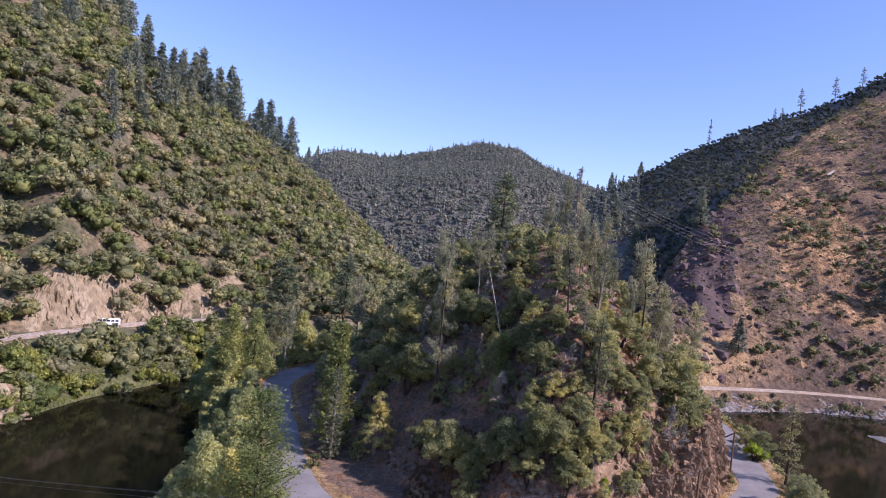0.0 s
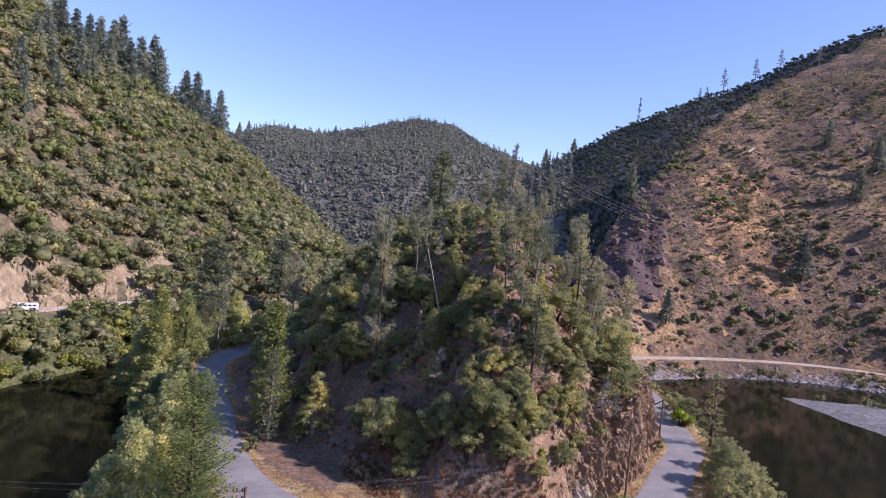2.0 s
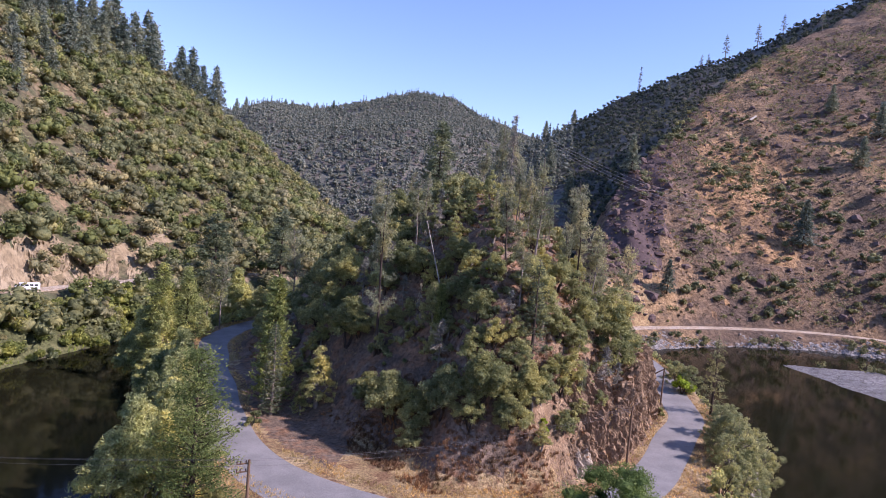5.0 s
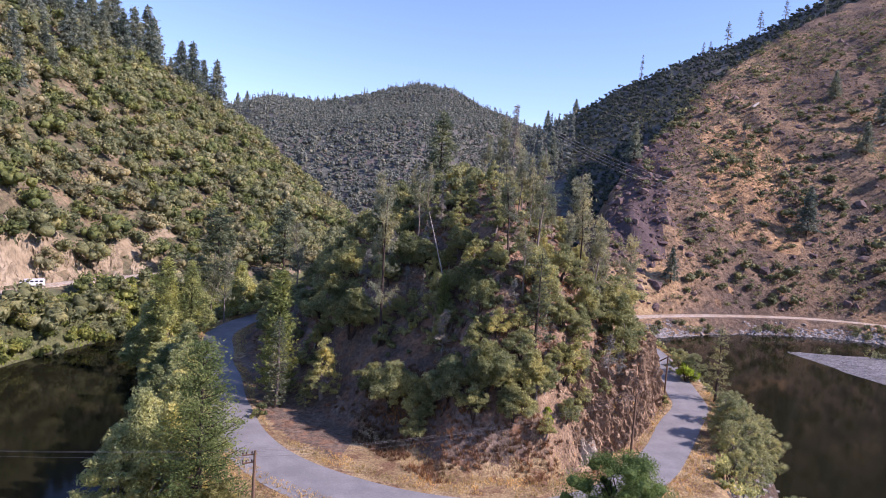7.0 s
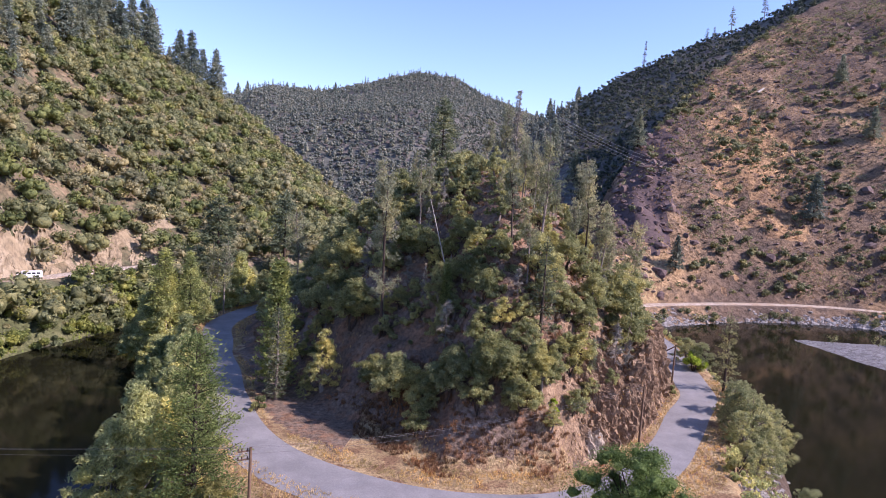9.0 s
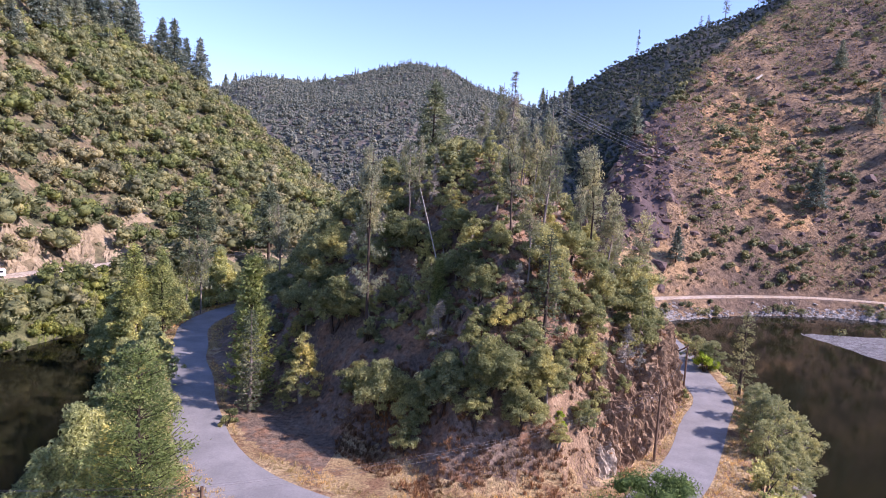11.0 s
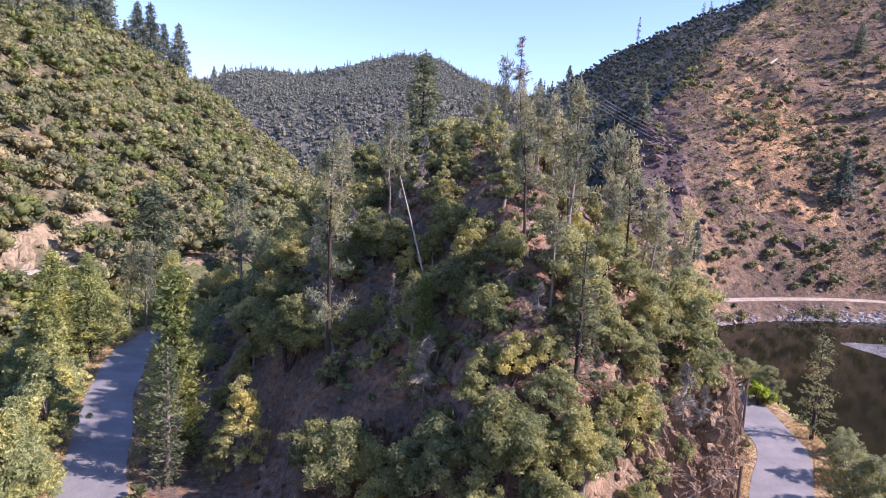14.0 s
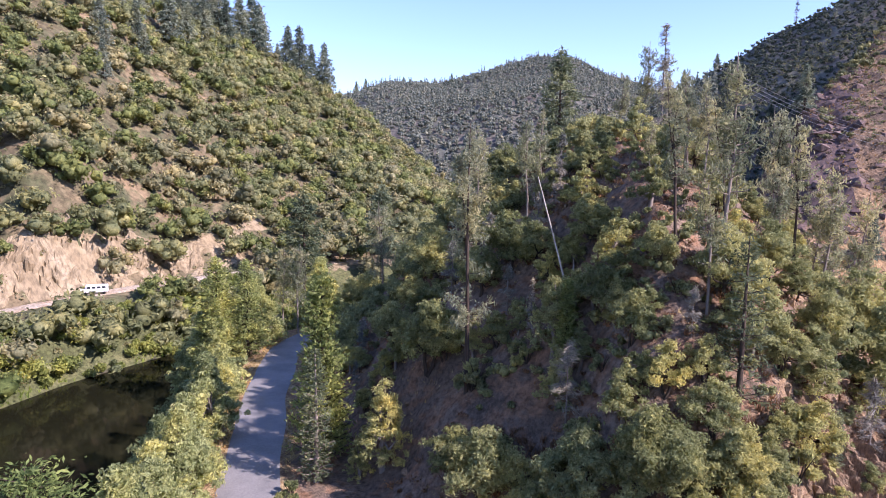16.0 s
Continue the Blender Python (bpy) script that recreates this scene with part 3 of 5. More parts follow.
cover[(inside(cx, cy, FOOT) + wob * 2 < 6) & on_point & (cx > -22) & (cx < 9 + wob * 3) & (cy < 98) & (inside(cx, cy, FOOT) < 1.5 + wob * 2)] = 3
cover[(caz < -29) & (caz > -55) & (steep + wob * 0.8 > 0.95) & (cd < 300) & (cz > 3) & (cz < 17 + wob * 5)] = 7
cover[(np.hypot(cx + 99.6, cy - 221) < 8 + wob * 3) | (np.hypot(cx + 87.5, cy - 240) < 7 + wob * 3)] = 7
cover[(cx > 90) & (cy > 140) & (cy < 252) & (cz < -5)] = 4
cover[(caz < -18) & (caz > -62) & (cd < 262) & (cz < 3.2 + wob) & ~on_point] = 9
cover[(cz < WATER - 0.6) & (cd < 500)] = 6
land = tagged(new("ground", mesh_of("ground", np.stack([GX, GY, GZ], -1).reshape(-1, 3), quads, [SLOPE, BURNT, LITTER, STRAW, GRAVEL, HAZEWOODED, BED, CUT, CRAG, SHOREGRASS, GOLD, SPUR], cover, False)),
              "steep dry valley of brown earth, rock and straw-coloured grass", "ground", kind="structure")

w = np.array([(-420, -300), (420, -300), (420, 420), (-420, 420)])
tagged(new("water", mesh_of("water", np.column_stack([w, np.full(4, WATER)]), [[0, 1, 2, 3]], [LAKE], flat=False)), "still dark green-brown river and reservoir water", "water", kind="structure")


# ---- the road ----
def dense(line, step):
    out = []
    pts = np.array(line, float)
    pad = np.vstack([2 * pts[0] - pts[1], pts, 2 * pts[-1] - pts[-2]])
    for i in range(1, len(pad) - 2):
        p0, p1, p2, p3 = pad[i - 1:i + 3]
        n = max(2, int(np.linalg.norm(p2 - p1) / step))
        for s in np.arange(n) / n:
            out.append(0.5 * (2 * p1 + (p2 - p0) * s + (2 * p0 - 5 * p1 + 4 * p2 - p3) * s * s + (3 * p1 - p0 - 3 * p2 + p3) * s ** 3))
    out.append(pts[-1])
    return np.array(out)


def ribbon(line, left, right, lift, thick, mat, name):
    """A strip of road laid on the ground, with an edge thickness."""
    way = np.gradient(line, axis=0)
    way /= np.linalg.norm(way, axis=1)[:, None]
    side = np.column_stack([way[:, 1], -way[:, 0]])
    n, cols = len(line), 7
    rows = []
    z0 = ground(line[:, 0], line[:, 1])
    for k in range(cols):
        f = k / (cols - 1)
        off = -np.asarray(left) * (1 - f) + np.asarray(right) * f
        q = line + side * np.broadcast_to(off, n)[:, None]
        gq = ground(q[:, 0], q[:, 1])
        zz = (np.maximum(z0, gq) if 0 < k < cols - 1 else np.clip(z0, gq, gq + 0.05)) + lift + 0.05 * (1 - (2 * f - 1) ** 2)
        rows.append(np.column_stack([q, zz]))
    rows = [rows[0] - (0, 0, thick)] + rows + [rows[-1] - (0, 0, thick)]
    v = np.stack(rows, 1).reshape(-1, 3)
    m_ = len(rows)
    i = np.arange(n * m_).reshape(n, m_)
    f = np.stack([i[:-1, :-1], i[:-1, 1:], i[1:, 1:], i[1:, :-1]], -1).reshape(-1, 4)
    return new(name, mesh_of(name, v, f, [mat], flat=True))


centre = dense(ROAD[:22], 1.5)
front = np.exp(-((centre[:, 0] + 22) / 14) ** 2) * (centre[:, 1] < 100)
tagged(ribbon(centre, 3.3 + 0.2 * np.sin(centre[:, 1] * 0.3), 3.3 + 2.5 * front, 0.035, 0.12, ASPHALT, "road"), "worn grey asphalt road curving round the wooded knoll", "road", kind="structure")
DIRT = soil("dirt_road", (0.42, 0.34, 0.25), (0.50, 0.42, 0.32), (0.56, 0.48, 0.38), (0.44, 0.33, 0.22), 0.1, 1.5)
tagged(ribbon(dense(ROAD[21:], 2.5), 2.8, 2.8, 0.07, 0.3, DIRT, "far_road"), "pale dirt road along the riprap bank", "road", kind="structure")

# ---- trees and shrubs ----
def thing(name, parts, m, label, category, group=""):
    ob = new(name)
    ob.matrix_basis = m
    for pname, me in parts:
        part(pname, me, ob)
    return tagged(ob, label, category, group)


PROTO = {}


def plant(kind, x, y, scale, turn, tilt=0.0, z=None):
    name, meshes, label, category, group = KINDS[kind]
    zz = float(ground(np.array([x]), np.array([y]))[0]) if z is None else z
    m = Matrix.LocRotScale((x, y, zz - 0.1), Euler((0, radians(tilt), turn)), None)
    if kind not in PROTO:
        PROTO[kind] = thing(name, meshes, m, label, category, group)
        ob = PROTO[kind]
    else:
        ob = copy_thing(PROTO[kind], m)
    ob.scale = (scale, scale, scale)
    return ob


def two(me):
    return [("trunk", me[0]), ("crown", me[1])]


KINDS = {
    "oak_a": ("oak_tree", two(oak_meshes(1, 8, 3.9, 0.13, OAK, BARK, 7600, 1, 85)), "rounded olive-green live oak on the dry slope", "tree", "oaks on the knoll"),
    "oak_b": ("oak_tree", two(oak_meshes(2, 7, 3.3, 0.13, OAK, BARK, 6600, 2, 70)), "rounded olive-green live oak on the dry slope", "tree", "oaks on the knoll"),
    "oak_c": ("oak_tree", two(oak_meshes(3, 9.5, 3.2, 0.13, OAK, PALEBARK, 6600, 2, 80, 0.2, 0.82, 0.7)), "rounded olive-green live oak on the dry slope", "tree", "oaks on the knoll"),
    "oak_d": ("oak_tree", two(oak_meshes(4, 5.5, 2.5, 0.12, OAK, BARK, 3300, 2, 44)), "small olive-green live oak on the dry slope", "tree", "oaks on the knoll"),
    "oak_e": ("oak_tree", two(oak_meshes(5, 6.5, 2.2, 0.12, OAK, PALEBARK, 3000, 1, 44, 0.2, 0.82, 0.75)), "small olive-green live oak on the dry slope", "tree", "oaks on the knoll"),
    "bank_a": ("bank_tree", two(oak_meshes(11, 11, 3.9, 0.145, BANK, PALEBARK, 11500, 3, 150, 0.12, 0.95, 0.85, 0.08, 0.22)), "leafy grey-green riverside tree on the bank", "tree", "riverside trees"),
    "bank_b": ("bank_tree", two(oak_meshes(12, 9, 3.7, 0.14, BANK, PALEBARK, 10000, 4, 130, 0.10, 0.95, 0.75, 0.08, 0.22)), "leafy grey-green riverside tree on the bank", "tree", "riverside trees"),
    "fir": ("pine_tree", two(conifer_meshes(21, 24, 5.3, FIR, BARK, 0.34, 18, 7, 0.3, 0.22, 0.55, 60, 0.0, 0.15, 0.5)), "tall dark green pine with a bare lower stem", "tree", "tall pines"),
    "willow": ("willow_tree", two(oak_meshes(13, 7.5, 3.1, 0.09, WILLOW, PALEBARK, 7500, 4, 120, 0.05, 0.95, 0.45, 0.07, 0.2)), "pale grey-green willow on the reservoir bank", "tree", "willows on the reservoir bank"),
    "bank_pine": ("bank_pine", two(conifer_meshes(27, 15, 3.4, BANKPINE, BARK, 0.06, 34, 10, 0.15, 0.2, 0.6, 40, 0.0, 0.3, 0.7)), "feathery yellow-green pine on the river bank", "tree", "riverside pines"),
    "river_pine": ("river_pine", two(conifer_meshes(29, 21, 5.0, PINE, BARK, 0.10, 24, 9, 0.12, 0.22, 0.45, 170, 0.0, 0.45, 0.7)), "dense dark green pine on the river bank", "tree", "riverside pines"),
    "yellow_tree": ("yellowing_tree", two(oak_meshes(14, 7, 2.9, 0.11, YELLOWING, PALEBARK, 7000, 2, 60, 0.1, 0.9, 0.6, 0.1, 0.25)), "leafy tree turning yellow on the river bank", "tree", "riverside trees"),
    "gold_oak": ("young_oak", two(oak_meshes(15, 11, 3.3, 0.12, OAK, PALEBARK, 6800, 1, 80, 0.08, 0.9, 0.7, 0.10, 0.24)), "slim yellow-green young oak beside the road", "tree", "young oaks"),
    "green_bush": ("broad_bush", two(oak_meshes(16, 10.8, 5.6, 0.1, BUSHLEAF, BARK, 24000, 4, 100, 0.06, 0.9, 0.35, 0.17, 0.32)), "broad dense green bush beside the road", "bush", "roadside bushes"),
    "thin_pine": ("thin_pine", two(conifer_meshes(28, 15, 3.2, SAPLING, BARK, 0.10, 20, 6, 0.14, 0.3, 0.6, 34, 0.0, 0.2, 0.8)), "open grey-green pine standing over the reservoir", "tree", "riverside pines"),
    "bare": ("bare_tree", [("trunk", snag_meshes(42, 7, 1.7, PALEBARK, TWIG, 0.2, 40)[0]), ("bare_crown", snag_meshes(42, 7, 1.7, PALEBARK, TWIG, 0.2, 40)[1])], "small leafless grey tree on the dry slope", "dead tree", "bare trees on the knoll"),
    "ridge": ("ridge_conifer", two(conifer_meshes(22, 30, 9.0, RIDGELEAF, BARK, 0.08, 30, 10, 0.62, 0.15, 0.85, 20, 0.0, 0.05, 0.5)), "tall dark conifer on the ridge line", "tree", "ridge conifers"),
    "ridge_b": ("ridge_conifer", two(conifer_meshes(25, 26, 7.2, RIDGELEAF, BARK, 0.12, 24, 9, 0.6, 0.25, 0.8, 16, 0.0, 0.05, 0.5)), "tall dark conifer on the ridge line", "tree", "ridge conifers"),
    "ridge_thin": ("ridge_snag", two(conifer_meshes(26, 26, 4.6, RIDGELEAF, PALEBARK, 0.3, 13, 6, 0.5, 0.4, 0.45, 9, 0.02, 0.15, 0.5)), "thin half-dead conifer on the burnt skyline", "tree", "skyline trees"),
    "young": ("young_conifer", two(conifer_meshes(23, 12, 1.9, YOUNG, BARK, 0.04, 40, 11, 0.12, 0.12, 0.45, 30, 0.0, 0.5, 0.8)), "dense yellow-green young conifer beside the road", "tree", "young conifers"),
    "sapling": ("conifer_sapling", two(conifer_meshes(24, 9, 1.2, SAPLING, PALEBARK, 0.05, 34, 8, 0.085, 0.25, 0.4, 20, 0.0, 0.3, 0.6)), "pale grey-green conifer sapling beside the road", "tree", "young conifers"),
    "grey_a": ("grey_pine", two(grey_pine_meshes(31, 15, 2.8, GREY, PALEBARK, 1500, 0.3)), "thin see-through grey pine with a forked stem", "tree", "grey pines"),
    "grey_b": ("grey_pine", two(grey_pine_meshes(32, 18, 2.8, GREY, BARK, 1500, 0.4, 0.10)), "thin see-through grey pine with a forked stem", "tree", "grey pines"),
    "grey_c": ("grey_pine", two(grey_pine_meshes(33, 12, 2.3, GREY, PALEBARK, 1100, 0.35, 0.05)), "thin see-through grey pine with a forked stem", "tree", "grey pines"),
    "grey_tall": ("grey_pine", two(grey_pine_meshes(34, 29, 3.6, GREY, BARK, 4200, 0.25, 0.015)), "tall sparse grey pine with a long bare stem", "tree", "grey pines"),
    "snag": ("dead_pine", [("trunk", snag_meshes(41, 20, 2.6, GREYBARK, TWIG, 0.15, 110)[0]), ("bare_crown", snag_meshes(41, 20, 2.6, GREYBARK, TWIG, 0.15, 110)[1])], "dead grey pine with bare drooping branches", "dead tree", "dead pines"),
    "shrub_a": ("shrub", [("stem", stems_mesh(51, 2.6, 2.0, BARK)), ("foliage", shrub_mesh(51, 2.8, 2.0, OAK))], "low olive-green shrub on the slope", "shrub", "shrubs on the knoll"),
    "shrub_b": ("shrub", [("stem", stems_mesh(52, 1.8, 1.6, BARK)), ("foliage", shrub_mesh(52, 2.0, 1.7, SCRUB, 0.2, 500))], "low olive-green shrub on the slope", "shrub", "shrubs on the knoll"),
    "lime": ("lime_bush", [("stem", stems_mesh(53, 2.6, 1.8, BARK)), ("foliage", shrub_mesh(53, 3.6, 1.8, LIME, 0.22, 800))], "bright yellow-green leafy bush", "bush", "yellow-green bushes"),
}


def scatter(rng, box, step, keep, jitter=0.45):
    """Jittered places in a box of the plan where keep(x, y) holds."""
    x0, x1, y0, y1 = box
    xs, ys = np.meshgrid(np.arange(x0, x1, step), np.arange(y0, y1, step))
    xs = (xs + rng.uniform(-jitter, jitter, xs.shape) * step).ravel()
    ys = (ys + rng.uniform(-jitter, jitter, ys.shape) * step).ravel()
    ok = keep(xs, ys)
    return xs[ok], ys[ok]


# where the single trees stand: x, y and size
PLACED = {
    "fir": [(-24.0, 176.0, 1.06), (-102.1, 203.6, 1.45), (-89.7, 231.6, 1.39)],
    "grey_c": [(-12.0, 180.0, 1.33), (-2.0, 168.0, 1.42), (-0.5, 119.2, 1.03), (14.6, 118.1, 1.24), (-30.0, 135.0, 1.25), (-30.0, 172.0, 1.08)],
    "grey_a": [(-7.0, 168.0, 1.33), (3.2, 109.0, 1.34), (14.0, 150.0, 1.47), (24.0, 140.0, 1.47), (-40.0, 172.0, 1.2), (-60.0, 166.0, 1.6), (-82.0, 160.0, 1.33), (-78.0, 160.0, 1.33)],
    "snag": [(-3.5, 160.0, 1.1), (-15.3, 104.1, 0.35), (131.2, 868.5, 1.64), (-34.0, 1292.5, 1.9), (123.6, 401.4, 0.84)],
    "grey_tall": [(-22.1, 103.1, 1.0)],
    "grey_b": [(-1.3, 102.8, 0.91), (4.0, 113.7, 0.81), (10.0, 120.3, 0.92), (11.8, 118.6, 1.0)],
    "young": [(-11.1, 100.2, 0.72), (-40.1, 103.4, 1.9)],
    "green_bush": [(14.4, 69.3, 1.04), (20.5, 65.5, 0.7)],
    "gold_oak": [(-30.9, 100.6, 1.03), (-33.6, 99.8, 0.5), (-12.5, 101.5, 0.8)],
    "river_pine": [(-30.6, 58.6, 1.0)],
    "yellow_tree": [(-28.2, 57.0, 1.1), (-33.5, 61.5, 1.0)],
    "oak_a": [(-20.0, 114.8, 1.05), (-10.4, 111.9, 0.68), (-11.0, 104.2, 0.59), (7.9, 111.1, 0.92), (18.1, 116.6, 1.37), (29.0, 152.0, 1.16), (-18.0, 94.0, 0.89), (-21.2, 95.3, 0.8), (-2.2, 88.4, 0.91), (-0.1, 88.0, 0.76), (-10.6, 91.4, 0.48), (-37.6, 119.1, 0.87), (-36.3, 124.4, 0.86), (-70.0, 182.0, 1.55), (-34.3, 127.7, 1.2), (-50.0, 182.0, 1.42), (-32.0, 160.0, 1.03), (-23.8, 114.8, 0.84), (-75.0, 186.0, 1.29), (-17.5, 92.6, 1.1), (-2.3, 87.6, 1.07)],
    "oak_b": [(-16.7, 114.1, 0.82), (-2.9, 101.0, 0.67), (3.5, 101.7, 1.18), (8.1, 100.3, 0.76), (28.0, 160.0, 1.18), (-13.8, 92.1, 0.71), (-7.9, 91.0, 0.66), (3.4, 88.7, 0.94), (1.8, 91.0, 0.75), (-28.7, 109.7, 1.36), (-26.8, 109.2, 0.82), (-58.0, 176.0, 1.47), (-25.8, 127.0, 1.08), (-84.0, 175.0, 1.47), (-12.1, 88.7, 0.78), (-8.3, 88.5, 1.12), (1.7, 86.1, 0.96)],
    "oak_c": [(-11.9, 109.7, 0.6), (-6.4, 99.3, 0.62), (5.1, 98.4, 1.15), (12.4, 105.6, 1.07), (18.7, 110.7, 1.46), (11.3, 101.4, 0.77), (-3.9, 88.1, 0.75), (5.9, 90.0, 0.71), (-66.0, 190.0, 1.41), (-44.0, 190.0, 1.19), (4.4, 88.2, 0.8)],
    "thin_pine": [(4.0, 94.4, 1.02), (41.5, 129.6, 1.07)],
    "sapling": [(12.3, 98.0, 0.61), (-38.0, 98.2, 1.72)],
    "shrub_a": [(7.7, 95.5, 1.17), (8.7, 93.7, 1.37), (-20.9, 103.3, 1.39), (-39.0, 94.6, 0.98), (32.5, 91.0, 1.43), (40.6, 156.5, 1.36), (42.0, 172.0, 1.07), (30.4, 125.0, 0.82), (-38.7, 92.4, 0.78), (34.5, 96.0, 1.25), (10.5, 92.4, 0.95)],
    "shrub_b": [(-21.4, 102.9, 1.62), (10.6, 93.7, 1.11)],
    "lime": [(0.7, 109.0, 0.61), (-3.9, 102.7, 0.56), (-11.5, 115.0, 0.57), (-7.0, 145.0, 0.69), (40.3, 145.0, 1.56), (6.4, 88.8, 0.6), (6.6, 88.2, 0.62), (39.0, 143.0, 1.9)],
    "bank_a": [(-79.0, 172.0, 1.55), (-84.0, 140.0, 1.55), (-82.0, 150.0, 1.55), (-56.8, 103.6, 1.15), (-63.8, 115.5, 0.99), (-80.0, 136.0, 1.45), (-48.3, 88.4, 1.1), (-42.6, 75.0, 1.15), (-38.3, 72.5, 0.9), (-42.5, 67.0, 1.18), (-44.5, 78.0, 1.0), (-36.5, 63.0, 1.2), (-39.5, 69.0, 1.1), (-88.0, 141.0, 1.7), (-84.5, 137.0, 1.5)],
    "bank_b": [(-86.0, 152.0, 1.67), (-57.2, 99.8, 1.2), (-59.0, 98.0, 1.22), (-68.0, 112.0, 0.78), (-75.0, 124.0, 1.0), (-88.0, 160.0, 1.44), (-62.0, 106.0, 1.33), (-45.6, 82.0, 1.05), (-48.0, 84.5, 1.1), (-41.0, 61.0, 1.22), (-44.5, 72.0, 1.11), (-50.8, 92.0, 1.1)],
    "willow": [(39.0, 107.0, 1.33), (44.0, 112.0, 1.4), (38.5, 100.0, 0.87), (42.0, 118.0, 0.8), (35.8, 97.5, 0.67), (41.0, 104.0, 1.07), (36.5, 102.0, 1.0), (45.0, 118.0, 1.07), (46.0, 100.0, 1.07), (39.2, 150.2, 0.88), (41.0, 145.0, 0.9), (37.0, 108.0, 0.93), (39.5, 116.0, 0.87), (43.5, 124.0, 0.93)],
    "ridge_thin": [(227.7, 848.1, 1.19), (259.1, 831.8, 1.17), (283.8, 824.2, 0.99), (199.5, 845.7, 0.69), (206.6, 843.2, 0.64), (168.3, 750.3, 0.66), (153.9, 793.1, 0.73), (113.7, 741.0, 0.56), (246.3, 618.7, 0.7)],
    "ridge": [(-267.3, 461.0, 1.14), (-262.4, 469.0, 1.3), (-252.6, 488.7, 1.21), (-276.8, 439.9, 1.22), (-280.6, 422.2, 1.15), (-275.1, 392.2, 1.39), (-276.0, 371.4, 1.07), (-275.5, 361.5, 0.98), (-233.9, 270.7, 0.73), (-257.2, 305.4, 0.79), (-269.3, 450.1, 0.58), (52.3, 876.0, 0.68), (16.9, 875.8, 0.79), (192.5, 452.5, 0.59), (-224.7, 1289.0, 0.38), (-297.2, 333.3, 1.01), (-301.1, 312.6, 0.8), (-301.1, 346.5, 0.99), (-270.6, 271.5, 0.79), (-265.0, 366.2, 0.93), (-215.6, 242.3, 0.63)],
    "ridge_b": [(-261.2, 483.5, 1.16), (-276.3, 430.6, 1.6), (-264.4, 386.4, 1.23), (-276.5, 386.1, 1.35), (-251.8, 322.1, 1.11), (-278.9, 341.9, 1.02), (-215.9, 265.3, 0.64), (-278.4, 353.5, 1.05), (-199.4, 227.3, 0.55), (59.4, 385.4, 0.85), (80.0, 634.9, 0.57), (184.6, 386.4, 0.7), (182.8, 391.4, 0.3), (137.9, 335.0, 0.92), (64.3, 282.6, 0.57), (19.8, 675.9, 1.36), (37.1, 584.0, 1.07), (205.1, 414.4, 0.85), (-392.1, 1234.3, 0.77), (-475.6, 1196.5, 0.63), (-550.8, 1187.6, 0.97), (-546.0, 1138.0, 1.05), (-298.5, 320.7, 1.07), (-301.0, 365.3, 1.05), (-260.8, 242.8, 0.83), (-255.3, 339.2, 0.88), (-228.0, 274.3, 0.71)],
    "oak_d": [(-4.1, 86.1, 1.03), (9.5, 90.5, 0.81), (-11.6, 90.3, 0.84), (-12.5, 86.5, 0.89)],
    "oak_e": [(6.3, 86.3, 0.71)],
    "bank_pine": [(-80.5, 136.0, 1.5), (-76.0, 139.0, 1.25), (-85.0, 147.0, 1.0)],
}

rng = np.random.RandomState(5)
TAKEN = []
for kind, spots in PLACED.items():
    for x, y, size in spots:
        plant(kind, x, y, size, rng.uniform(0, 6.28))
        if abs(x) < 100 and y < 240:
            TAKEN.append((x, y, 2.4 * size if kind[:3] == "oak" else 1.0))
TAKEN = np.array(TAKEN)

# the rest of the cover on the knoll
xs, ys = scatter(rng, (-72, 34, 78, 186), 2.6, lambda x, y: (inside(x, y, FOOT) > 3.5) & ((ground(x, y) > 12 + fbm(x, y, 10, 2) * 5) | (x < -34) | ((x > 2) & (y > 88))) & (fbm(x + 50, y, 9, 2) > -0.3))
back_x, back_y = [], []
order = rng.permutation(len(xs))
for x, y in zip(xs[order], ys[order]):
    if (np.hypot(TAKEN[:, 0] - x, TAKEN[:, 1] - y) < TAKEN[:, 2] + 0.5).any():
        continue
    open_top = x > -9 and y > 106 and rng.rand() < 0.4 or x <= -9 and rng.rand() < 0.12
    if open_top:
        continue
    if y > 138 + 0.25 * x:
        if x > -36 and rng.rand() < 0.6:
            continue
        back_x.append(x), back_y.append(y)
        TAKEN = np.vstack([TAKEN, (x, y, 1.5)])
        continue
    q = rng.rand()
    kind = "oak_d" if q < 0.28 else "oak_e" if q < 0.52 else "shrub_a" if q < 0.66 else "shrub_b" if q < 0.76 else "bare" if q < 0.88 else "grey_c" if (x > -12 or y > 125) and q > 0.9 else "shrub_a"
    size = rng.uniform(0.5, 1.15)
    plant(kind, x, y, size, rng.uniform(0, 6.28))
    TAKEN = np.vstack([TAKEN, (x, y, 1.7 * size if kind[:3] == "oak" else 1.1 * size)])

